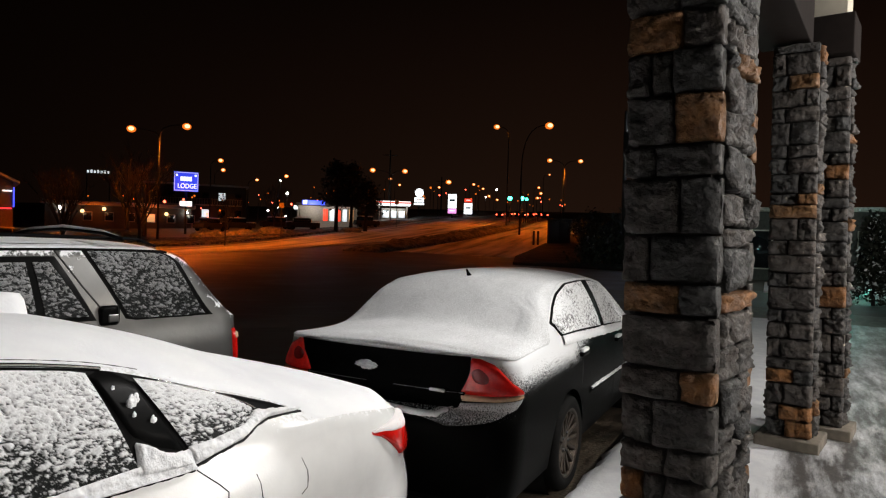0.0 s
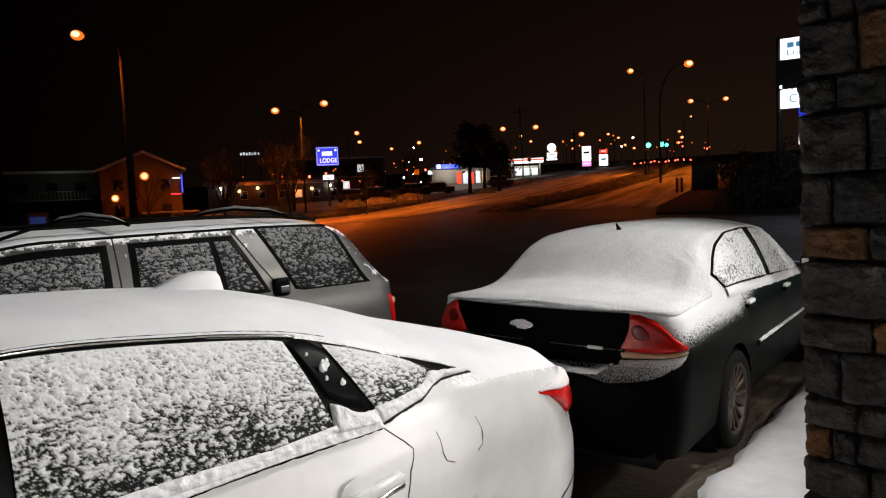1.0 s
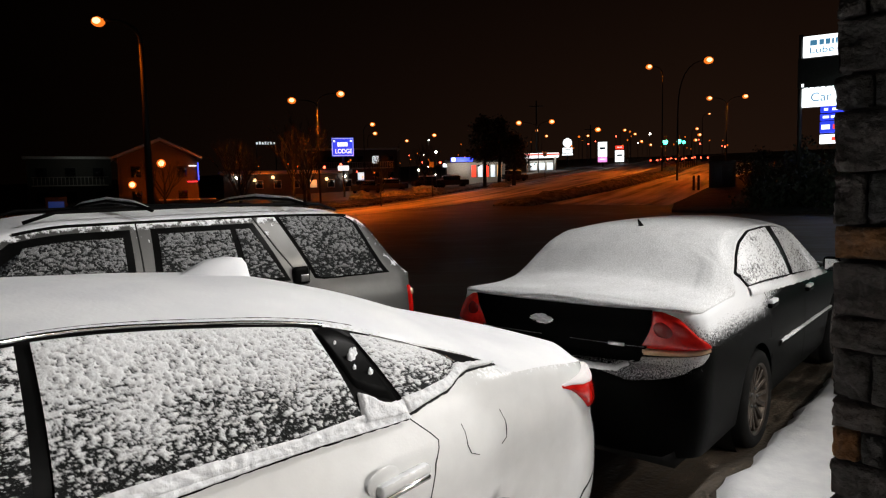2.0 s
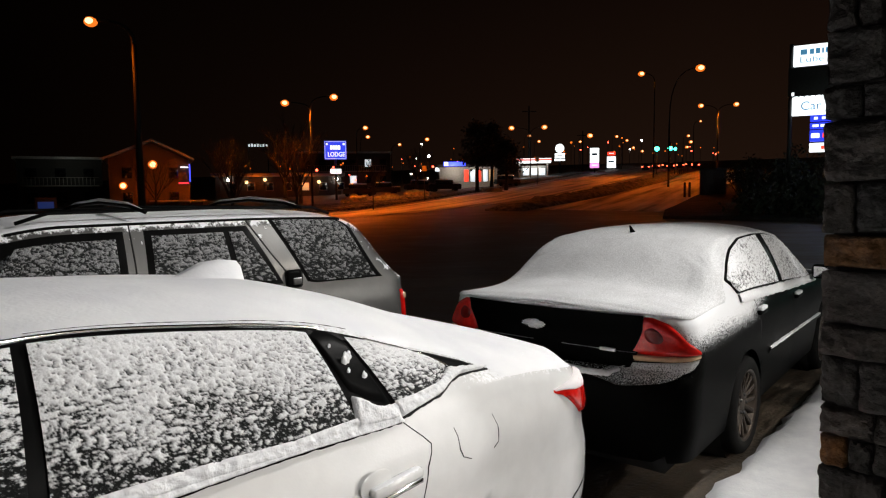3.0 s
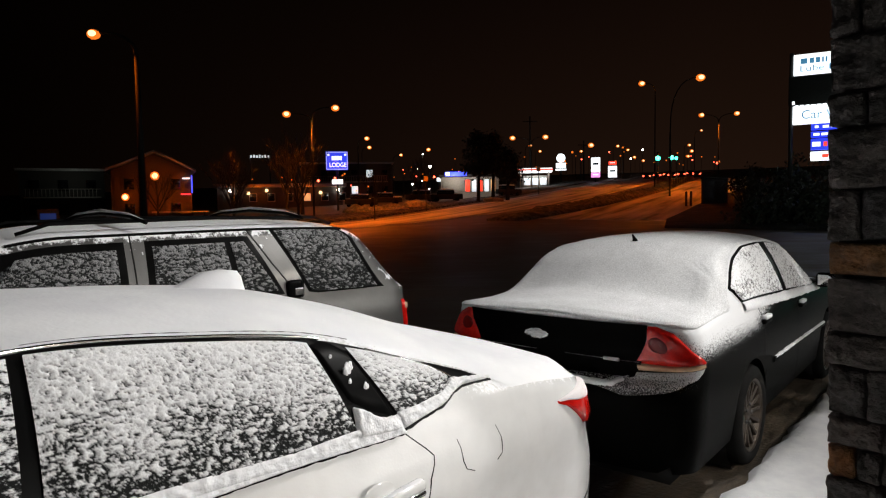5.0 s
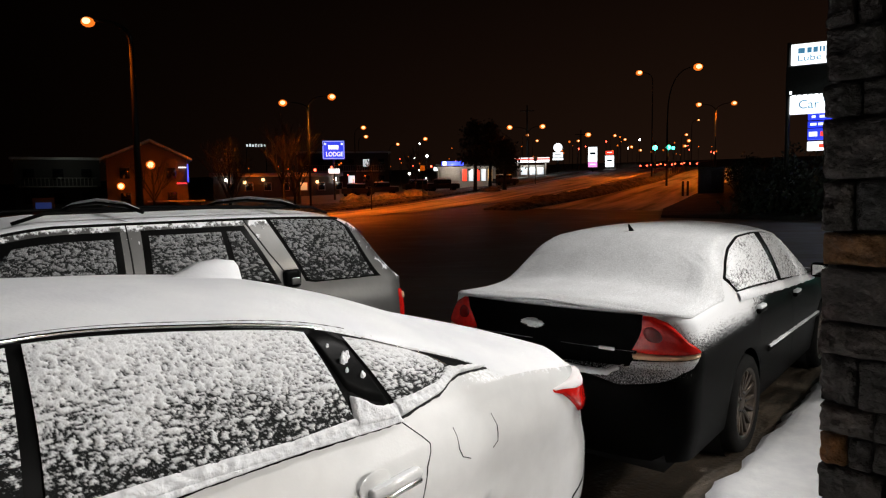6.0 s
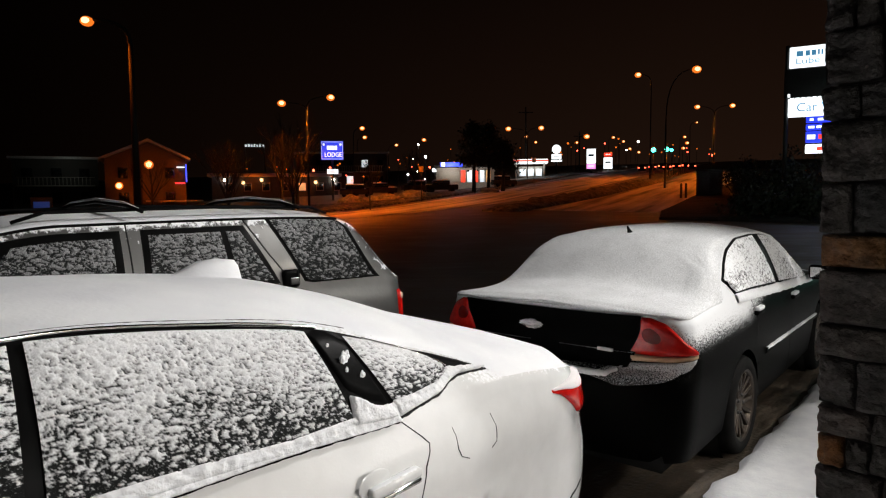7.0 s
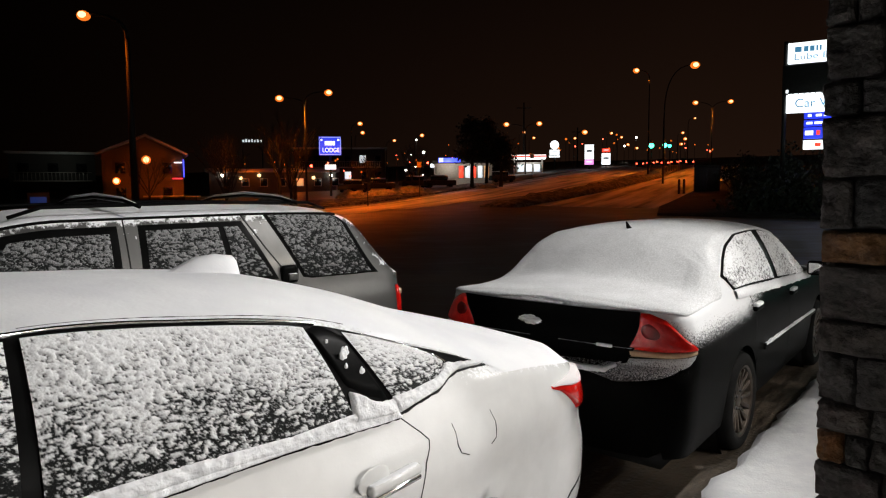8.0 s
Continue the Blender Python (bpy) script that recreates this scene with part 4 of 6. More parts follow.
    hnd = part("rear_door_handle", b, M_TRIM, silver_4x4, "black handle set in the window pillar")
    hnd.location = (q.x, sgn * (q.y + 0.005), q.z + 0.02)
    part("handle_lever", box((0.07, 0.02, 0.05), (-0.02, sgn * 0.015, -0.045), 0.008), M_SILVER, hnd)
    tl = part("tail_light", patch(SUV, "lower", [(0.55, 0.80), (0.90, 0.80), (0.90, 1.07), (0.60, 1.07)], 0.012, sgn, 12, 8, True, 0.006), M_RED, silver_4x4, "upright red tail light")
    part("reversing_lamp", patch(SUV, "lower", [(0.64, 0.98), (0.86, 0.98), (0.86, 1.05), (0.64, 1.05)], 0.022, sgn, 8, 4, True, 0.004), M_AMBER, tl)
    part("roof_rail", tube([(2.72, sgn * 0.56, 1.70), (2.55, sgn * 0.56, 1.755), (1.5, sgn * 0.56, 1.765), (0.75, sgn * 0.56, 1.75), (0.6, sgn * 0.56, 1.70)], 0.011, 8), M_TRIM, silver_4x4, "black roof rail")
    for x in (0.98, 3.68):
        wheel(silver_4x4, x, sgn * 0.87, 0.36, 0.24, 8)
for x in (2.1, 0.98):
    pts = [(x + 0.05, -0.74, 1.745), (x + 0.03, -0.5, 1.785), (x, 0, 1.81), (x - 0.03, 0.5, 1.785), (x - 0.05, 0.70, 1.75)]
    bar = part("cross_bar", tube(pts, 0.013, 8), M_TRIM, silver_4x4, "black cross bar of the roof rack")
    part("bar_snow", tube([(a, b * 0.92, c + 0.018) for a, b, c in pts], [0.004, 0.009, 0.012, 0.009, 0.004], 8), M_SNOW_LUMPY, bar)
part("snow_cover", snow_top(SUV, 0.5, 2.75, [(0, 1.25), (2.75, 1.25)], 0.006, 0.006, cell=7.0), M_SNOW, silver_4x4, "thin patchy snow on the roof")


# ---- ground ----
def rise(x, y):
    """The land is level round the forecourt and climbs along the street."""
    s = 0.45 * x + 0.89 * y - 45
    s = 6 * math.log1p(math.exp(min(s / 6, 60)))
    return 0.060 * s if s < 150 else 9.0 + 0.048 * (s - 150)


k = Mat("slushy_asphalt")
big = k.noise(0.35, 5, 0.6)
track = k.noise(1.2, 4, 0.6, (0.35, 2.0, 1))
f = k.math("ADD", k.math("MULTIPLY", big, 0.6), k.math("MULTIPLY", track, 0.5))
k.set(Base_Color=k.ramp(f, 0.42, 0.70, (0.016, 0.0120, 0.0090), (0.088, 0.066, 0.048)), Roughness=k.ramp(f, 0.4, 0.7, (0.45, 0.45, 0.45), (0.8, 0.8, 0.8)))
k.bump(k.math("ADD", k.noise(14, 4), track), 0.3, 0.02)
M_ASPHALT = k.m
k = Mat("snowy_road")
f = k.math("ADD", k.math("MULTIPLY", k.noise(0.12, 4, 0.6), 0.3), k.math("MULTIPLY", k.streaks(0.9, 63, (0.035, 1.0, 1.0)), 0.7))
k.set(Base_Color=k.ramp(f, 0.36, 0.60, (0.10, 0.095, 0.09), (0.58, 0.57, 0.56)), Roughness=0.75)
k.bump(k.noise(6, 4), 0.3, 0.03)
M_ROAD = k.m
k = Mat("winter_grass")
f = k.noise(1.6, 5, 0.7)
k.set(Base_Color=k.ramp(f, 0.45, 0.62, (0.012, 0.011, 0.008), (0.11, 0.11, 0.105)), Roughness=0.9)
k.bump(k.noise(22, 4), 0.8, 0.05)
M_GRASS = k.m
# Darker copy of the grass: the verge's lack of lamplight is in the colour.
k = Mat("unlit_grass")
f = k.noise(1.1, 5, 0.7)
k.set(Base_Color=k.ramp(f, 0.5, 0.72, (0.007, 0.006, 0.005), (0.045, 0.043, 0.04)), Roughness=0.95)
k.bump(k.noise(16, 4), 0.8, 0.05)
M_GRASS_UNLIT = k.m


def steps(a, b, n, power=1.0):
    return [a + (b - a) * (i / n) ** power for i in range(n + 1)]


bm = bmesh.new()
gx = sorted(set(steps(-1200, -60, 8) + steps(-60, 90, 60) + steps(90, 1500, 10)))
gy = sorted(set(steps(-60, 0, 6) + steps(0, 170, 85) + steps(170, 420, 25) + steps(420, 2500, 8)))
grid = [[bm.verts.new((x, y, rise(x, y) if y < 420 else rise(x, 420) + (y - 420) * 0.01)) for y in gy] for x in gx]
for a, b in zip(grid, grid[1:]):
    for j in range(len(gy) - 1):
        bm.faces.new((a[j], b[j], b[j + 1], a[j + 1]))
tagged(part("ground", bm, M_ASPHALT), "dark wet asphalt with thin tracked snow", "ground", kind="structure")


def strip(name, left, right, lift, material, thick, label, category, n=40, kind="structure", lump=0.0):
    """A band of ground between two lines of (x, y), lying on the land."""
    bm = bmesh.new()
    rows_ = []

    def along(line, t):
        i = min(int(t * (len(line) - 1)), len(line) - 2)
        f_ = t * (len(line) - 1) - i
        return [line[i][j] + (line[i + 1][j] - line[i][j]) * f_ for j in (0, 1)]
    m = 8
    for i in range(n + 1):
        a, b = along(left, i / n), along(right, i / n)
        row = []
        for j in range(m + 1):
            x, y = a[0] + (b[0] - a[0]) * j / m, a[1] + (b[1] - a[1]) * j / m
            edge = j in (0, m) or i in (0, n)
            z = rise(x, y) + lift + (0 if edge else lump * (0.6 + noise.noise(Vector((x * 0.6, y * 0.6, 0)))))
            row.append(bm.verts.new((x, y, z)))
        low = [bm.verts.new((v.co.x, v.co.y, v.co.z - thick)) for v in (row[0], row[-1])]
        rows_.append([low[0]] + row + [low[1]])
    for r, s in zip(rows_, rows_[1:]):
        for j in range(len(r) - 1):
            bm.faces.new((r[j], r[j + 1], s[j + 1], s[j]))
    for r in (rows_[0], rows_[-1]):
        bm.faces.new(r)
    return tagged(part(name, bm, material), label, category, kind=kind)


# the street beyond the forecourt, in two carriageways with an island between
strip("road", [(-60, 30), (-8, 58), (10, 92), (46, 165), (110, 300)], [(-60, 18), (-9, 46), (14, 74), (52, 150), (125, 295)], 0.03, M_ROAD, 0.08, "snow-covered street lit orange by lamps", "road", 60)
strip("road", [(5, 56), (18, 74), (36, 104), (60, 150)], [(17, 46), (28, 66), (46, 98), (68, 145)], 0.03, M_ROAD, 0.08, "snowy near carriageway with wheel tracks", "road", 40)
strip("verge", [(3.6, 54), (14, 70), (30, 98), (48, 135)], [(6.5, 52), (17, 68), (33, 96), (50, 134)], 0.15, M_GRASS, 0.3, "raised traffic island with dead grass and snow", "verge", 80, lump=0.45)
strip("verge", [(13.5, 40), (16, 47), (24, 62), (44, 95)], [(40, 16), (44, 30), (50, 50), (60, 90)], 0.14, M_GRASS_UNLIT, 0.3, "dark grass verge with patches of snow", "verge", 40, lump=0.2)
strip("verge", [(-60, 60), (-8, 72), (6, 100), (30, 160)], [(-60, 32), (-8.5, 60), (9, 94), (40, 165)], 0.14, M_GRASS, 0.3, "dark snowy verge along the far side of the street", "verge", 40, lump=0.15)

# raised walk by the entrance: kerb, snow, swept paving
GRID = 49.0
walk_m = pose(1.58, 3.77, 0, 0, 0, GRID)
bm = box((30, 12, 0.05), (2, -6.08, 0), 0.015)
b_ob = tagged(part("pavement", bm, M_CONCRETE), "raised concrete walk with a snow layer", "pavement", kind="structure")
b_ob.matrix_world = walk_m
k = Mat("trodden_snow")
bare = k.ramp(k.math("MULTIPLY", k.math("ADD", k.local("Y"), 0.95), -1.0), 0.0, 0.5)
streak = k.noise(2.4, 6, 0.75, (0.5, 2.2, 1))
f = k.math("SUBTRACT", k.math("ADD", streak, 0.32), k.math("MULTIPLY", bare, 0.47))
mask = k.ramp(f, 0.28, 0.58)
k.set(Base_Color=k.mix(mask, (0.10, 0.095, 0.09), k.ramp(k.noise(6, 3), 0.3, 0.7, (0.7, 0.71, 0.74), (0.84, 0.85, 0.86))), Roughness=k.math("ADD", k.math("MULTIPLY", mask, 0.4), 0.4))
k.bump(k.math("ADD", k.math("MULTIPLY", mask, 0.5), k.math("ADD", k.noise(8, 4), k.math("MULTIPLY", k.noise(70, 3), 0.3))), 0.35, 0.02)
M_WALKSNOW = k.m
k = Mat("brown_slush")
f = k.noise(5, 5, 0.65, (0.6, 2.6, 1))
k.set(Base_Color=k.ramp(f, 0.35, 0.68, (0.017, 0.013, 0.009), (0.095, 0.070, 0.046)), Roughness=k.ramp(f, 0.3, 0.7, (0.3, 0.3, 0.3), (0.75, 0.75, 0.75)))
k.bump(k.math("ADD", f, k.noise(30, 3)), 0.6, 0.02)
M_SLUSH = k.m
bm = bmesh.new()
sl = []
for i in range(61):
    x = -2 + 13 * i / 60
    sl.append([bm.verts.new((x, y + 0.06 * noise.noise(Vector((x * 1.3, y * 5, 3))), z)) for y, z in ((-0.12, 0.006), (0.15, 0.012), (0.35, 0.011), (0.55, 0.010), (0.75, 0.004))])
for a, b in zip(sl, sl[1:]):
    for j in range(4):
        bm.faces.new((a[j], b[j], b[j + 1], a[j + 1]))
g_ob = tagged(part("slush_strip", bm, M_SLUSH), "brown slushy tyre track beside the walk", "slush", kind="stuff")
g_ob.matrix_world = walk_m
bm = bmesh.new()
nx, ny = 240, 60
sg = []
for i in range(nx + 1):
    line = []
    for j in range(ny + 1):
        x, y = -12 + 26 * i / nx, -0.06 - 9 * (j / ny) ** 1.3
        z = 0.05 + 0.03 * min(1, j / 3) * (0.8 + 0.5 * noise.noise(Vector((x * 2, y * 2, 0)))) + 0.004
        if j == 0:
            y += 0.07 + 0.06 * noise.noise(Vector((x * 3, 0, 0))) + 0.04 * noise.noise(Vector((x * 14, 0, 0)))
        if j == 1:
            y, z = -0.06 + 0.05 * noise.noise(Vector((x * 3, 0, 0))), 0.068
        if j in (0, ny) or i in (0, nx):
            z = 0.052 if j else 0.009
        line.append(bm.verts.new((x, y, z)))
    sg.append(line)
for a, b in zip(sg, sg[1:]):
    for j in range(ny):
        bm.faces.new((a[j], b[j], b[j + 1], a[j + 1]))
s_ob = tagged(part("snow_layer", bm, M_WALKSNOW), "fresh snow on the walk", "snow", kind="stuff")
s_ob.matrix_world = walk_m


# ---- stone pillars ----
def stone_material(name, a, b):
    k = Mat(name)
    info = k.n.new("ShaderNodeObjectInfo")
    f = k.noise(11, 5, 0.65)
    base = k.mix(k.math("MULTIPLY", info.outputs["Random"], 0.8), a, b)
    dark = k.mix(k.ramp(f, 0.3, 0.7), (0.35, 0.34, 0.33), (1.1, 1.06, 1.0))
    mul = k.n.new("ShaderNodeMix")
    mul.data_type, mul.blend_type = "RGBA", "MULTIPLY"
    mul.inputs[0].default_value = 1.0
    k.l.new(base, mul.inputs[6])
    k.l.new(dark, mul.inputs[7])
    k.set(Base_Color=mul.outputs[2], Roughness=k.ramp(k.noise(17, 4), 0.35, 0.65, (0.5, 0.5, 0.5), (0.85, 0.85, 0.85)))
    k.bump(k.math("ADD", k.noise(26, 5, 0.65), k.math("MULTIPLY", k.noise(9, 4), 1.6)), 1.0, 0.03)
    return k.m


M_STONE_GREY = stone_material("grey_stone", (0.055, 0.056, 0.057), (0.118, 0.100, 0.090))
M_STONE_TAN = stone_material("tan_stone", (0.28, 0.122, 0.038), (0.24, 0.130, 0.056))
M_MORTAR = plain("dark_mortar", (0.045, 0.042, 0.04), 0.95, vary=0.3, bump=0.4)


def rock(size, seed):
    """A split-faced stone: size along the face, depth, height; its face looks to -y."""
    lx, ly, lz = size
    bm = bmesh.new()
    bmesh.ops.create_cube(bm, size=1)
    bmesh.ops.subdivide_edges(bm, edges=bm.edges[:], cuts=9, use_grid_fill=True)
    off = Vector((seed * 3.7, seed * 1.3, seed * 7.1))
    for v in bm.verts:
        p = v.co.copy()
        e = max(abs(p.x), abs(p.z)) * 2
        r = 1 - 0.025 * (abs(p.x) * 2) ** 8 * (abs(p.z) * 2) ** 8
        v.co = Vector((p.x * lx * r, p.y * ly, p.z * lz * r))
        q = v.co * 9 + off
        if p.y < -0.3:
            v.co.y += 0.030 * noise.noise(q) - 0.030 * abs(noise.noise(q * 1.7)) + 0.020 * noise.noise(q * 3.1) + 0.009 * noise.noise(q * 7.3) + 0.008 + (0.016 if e > 0.9 else 0.0)
        v.co.x += 0.006 * noise.noise(q + Vector((5, 0, 0)))
        v.co.z += 0.007 * noise.noise(q + Vector((0, 9, 0)))
    return bm


ROCKS = {}


def rock_mesh(lx, lz, seed):
    key = (round(lx, 2), round(lz, 2), seed % 4)
    if key not in ROCKS:
        bm = rock((key[0], 0.09, key[1]), key[2] + key[0] * 10 + key[1] * 100)
        bmesh.ops.recalc_face_normals(bm, faces=bm.faces)
        me = bpy.data.meshes.new("stone")
        for f in bm.faces:
            f.smooth = True
        bm.to_mesh(me)
        bm.free()
        me.materials.append(M_STONE_GREY)
        ROCKS[key] = me
    return ROCKS[key]


def stone(parent, m, lx, lz, seed, tan):
    ob = new("stone", rock_mesh(lx, lz, seed))
    ob.parent = parent
    ob.matrix_basis = m
    if tan:
        ob.material_slots[0].link = "OBJECT"
        ob.material_slots[0].material = M_STONE_TAN
    return ob


def pillar(corner, turn, wide, deep, bottom, top, rng, courses, label, faces="FRBL", base=True, lean=0.8, face_plan=None):
    """A stone-clad pier. corner: its nearest edge; turn: the direction of its front face seen from there; F is the front, R the side right of it."""
    m = pose(corner[0], corner[1], bottom, 0, 0, turn + 180)  # local x to the right along the front, -y out of it
    m = Matrix.Translation((corner[0], corner[1], 0.7)) @ Matrix.Rotation(radians(-lean), 4, Vector((corner[0], corner[1], 0))) @ Matrix.Translation((-corner[0], -corner[1], -0.7)) @ m
    ob = thing("stone_pillar", m, label, "pillar", "stone pillars of the entrance")
    c0 = 0.12 if base else 0.0
    part("core", box((wide - 0.10, deep - 0.10, top - bottom - c0), (-wide / 2, deep / 2, c0)), M_MORTAR, ob, smooth=False)
    if base:
        part("plinth", box((wide + 0.14, deep + 0.14, 0.15), (-wide / 2, deep / 2, -0.03), 0.012), M_CONCRETE, ob, "worn concrete plinth")
    for side in faces:
        length = wide if side in "FB" else deep - 0.16
        fm = {"F": pose(-wide / 2, 0.045, 0), "R": pose(-0.045, deep / 2, 0, 0, 0, 90), "B": pose(-wide / 2, deep - 0.045, 0, 0, 0, 180), "L": pose(-wide + 0.045, deep / 2, 0, 0, 0, -90)}[side]
        z = c0
        i = 0
        while z < top - bottom - 0.03:
            h = courses[i % len(courses)] if side in "F" else rng.choice((0.09, 0.12, 0.15, 0.2))
            h = min(h, top - bottom - z)
            cuts = [0.0, length]
            if h < 0.30 and length > 0.28:
                if rng.random() < 0.85:
                    cuts.insert(1, length * rng.uniform(0.25, 0.75))
                if h < 0.11 and rng.random() < 0.3:
                    cuts = [0.0, length]
            tans = [rng.random() < (0.17 if face_plan else 0.12) for _ in cuts]
            if side == "F" and face_plan:
                shares, tan_at = face_plan[i % len(face_plan)]
                cuts = [0.0] + [length * q for q in shares] + [length]
                tans = [j == tan_at for j in range(len(cuts))]
            for (a, b), tan in zip(zip(cuts, cuts[1:]), tans):
                w = b - a
                out = rng.uniform(-0.008, 0.014) + (0.02 * rng.random() if side == "R" else 0)
                mm = fm @ pose((a + b) / 2 - length / 2, -out, z + h / 2, rng.uniform(-1.5, 1.5), rng.uniform(-1, 1), rng.uniform(-2, 2))
                stone(ob, mm, round(w - 0.012, 2), round(h - 0.010, 2), rng.randrange(99), tan)
            z += h
            i += 1
    return ob


# the near pillar's front, course by course from the foot: where the upright joints fall, and which stone is tan
FRONT = [((0.55,), -1), ((0.3,), -1), ((0.6,), -1), ((0.27, 0.5), 0), ((0.5,), -1), ((0.36,), -1), ((0.64,), 1), ((), -1), ((0.62,), 0), ((0.29,), -1), ((0.6,), -1), ((0.33,), -1), ((0.52,), 1), ((0.27, 0.5), -1), ((0.6,), 0)]
COURSES = [0.15, 0.13, 0.19, 0.12, 0.10, 0.17, 0.14, 0.11, 0.20, 0.13]
r1 = random.Random(5)
pillar((1.87, 2.41), 130, 0.42, 0.67, 0.05, 3.7, r1, [0.16, 0.18, 0.165, 0.125, 0.135, 0.21, 0.14, 0.233, 0.142, 0.215, 0.25, 0.145, 0.22, 0.19, 0.175], "square pillar clad in split grey and tan stone", "FRBL", face_plan=FRONT)
pillar((4.46, 4.77), 130, 0.37, 0.365, 0.05, 3.6, r1, COURSES, "slim stone-clad pillar on a concrete plinth")
pillar((5.06, 5.06), 130, 0.37, 0.35, 0.05, 3.6, r1, COURSES, "slim stone-clad pillar set back behind its neighbour")

# canopy: beams on the pillars, soffit and round lights
def beam(a, b, wide, low, high, name, material, label, category):
    d = Vector(b) - Vector(a)
    ob = tagged(part(name, box((d.length, wide, high - low), (d.length / 2, 0, 0), 0.01), material), label, category, kind="structure")
    ob.matrix_world = pose(a[0], a[1], low, 0, 0, math.degrees(math.atan2(d.y, d.x)))
    return ob


beam((4.42, 5.18), (-1.6, -0.46), 0.42, 3.62, 4.05, "beam", M_BEAM, "brown rendered beam over the pillars", "beam")
cap = tagged(part("pillar_capital", box((0.5, 0.5, 0.36), (0, 0, 0), 0.015), M_BEAM), "brown rendered block on top of the pillar", "capital", kind="structure")
cap.matrix_world = pose(4.98, 5.33, 3.6, 0, 0, 130)
fas = tagged(part("fascia", box((0.36, 0.36, 1.2), (0, 0, 0), 0.01), M_SOFFIT), "cream fascia above the pillar", "fascia", kind="structure")
fas.matrix_world = pose(4.98, 5.33, 3.96, 0, 0, 130)
back = tagged(part("wall_entrance", box((44, 0.3, 4.4), (0, -9.2, 0)), M_WALLTAN), "plain tan wall of the entrance building", "wall", kind="structure")
back.matrix_world = walk_m
ceil = tagged(part("ceiling", box((9, 12, 0.15), (0, 0, 0))  , M_SOFFIT), "cream canopy soffit", "ceiling", kind="structure")
ceil.matrix_world = pose(6.6, -2.4, CANOPY_Z + 0.05, 0, 0, GRID - 90)
for x, y in CANOPY_LIGHTS:
    cl = thing("canopy_light", pose(x, y, CANOPY_Z), "round white light set in the canopy soffit", "ceiling light", "lights under the canopy")
    part("rim", lathe([(0.30, 0.05), (0.33, 0.0), (0.27, -0.02)], 32), M_CHROME, cl).rotation_euler = (radians(90), 0, 0)


# ---- street lamps ----
def street_lamp(x, y, top, arms, bright, watts, r=0.11, bend=1.3):
    """arms: (reach, turn in degrees, height above the mast's top) of each head."""
    z0 = rise(x, y)
    ob = thing("street_lamp", pose(x, y, z0), "tall steel street lamp with a glowing sodium head", "street lamp", "street lamps")
    hgt = top - z0
    part("mast", tube([(0, 0, 0), (0, 0, hgt * 0.5), (0, 0, hgt - bend + 0.1)], [r, r * 0.8, r * 0.6], 10), M_POLE, ob)
    for reach, turn, rise_ in arms:
        c, s = math.cos(radians(turn)) * reach, math.sin(radians(turn)) * reach
        pts = [(c * t, s * t, hgt - bend + (bend + rise_) * max(0, 1 - (1 - t) ** 2.6) ** (1 / 2.6)) for t in (0, 0.02, 0.06, 0.13, 0.23, 0.36, 0.52, 0.75, 1.0)]
        arm = part("arm", tube(pts, [r * (0.6 - 0.025 * i) for i in range(9)], 8), M_POLE, ob)
        hd = box((0.6, 0.28, 0.12), (0, 0, 0.1), 0.04)
        head = part("head", hd, M_DARKMETAL, ob)
        head.matrix_basis = pose(c, s, hgt + rise_ - 0.05, 0, 0, turn)
        # Oversized glowing globe: the orange halo round the lamp, made as a shape.
        gl = bmesh.new()
        bmesh.ops.create_uvsphere(gl, u_segments=14, v_segments=8, radius=0.5)
        bmesh.ops.scale(gl, vec=(bright * 1.1, bright * 0.9, bright * 0.85), verts=gl.verts)
        part("lens", gl, M_SODIUM, head, "oversized orange globe for the lamp's halo").location = (0, 0, -0.03)
        # The bulb is stretched out past the halo globe as its bright core.
        gl = bmesh.new()
        bmesh.ops.create_uvsphere(gl, u_segments=12, v_segments=8, radius=0.5)
        bmesh.ops.scale(gl, vec=(bright * 0.75, bright * 1.5, bright * 0.58), verts=gl.verts)
        part("bulb", gl, M_SODIUMCORE, head, "bright yellow bulb").location = (0, 0, -0.03)
        if watts:
            lamp("sodium_light", "SPOT", pose(x + c, y + s, top + rise_ - 0.25), watts, SODIUM, 0.25, 160)
    return ob


street_lamp(-15.9, 35, 11.0, [(2.1, 185, 0.0)], 0.62, 2600, 0.2)
street_lamp(-12.9, 66, 11.6, [(2.4, 20, 0.1), (2.4, 190, -0.6)], 0.75, 60000)
street_lamp(27.6, 80, 16.5, [(3.5, -5, 0.0)], 1.0, 420000, 0.13, 6.5)
street_lamp(30.6, 95, 18.5, [(1.9, 178, 0.1)], 0.85, 130000)
street_lamp(43.9, 105, 15.2, [(2.7, -10, 0.2), (2.7, 178, 0.1)], 0.8, 110000)
street_lamp(17.0, 125, 14.0, [(2.6, 0, 0.2), (3.6, 180, 0.1)], 1.0, 300000)
street_lamp(33.5, 160, 15.4, [(2.6, 0, 0.1)], 1.3, 330000)
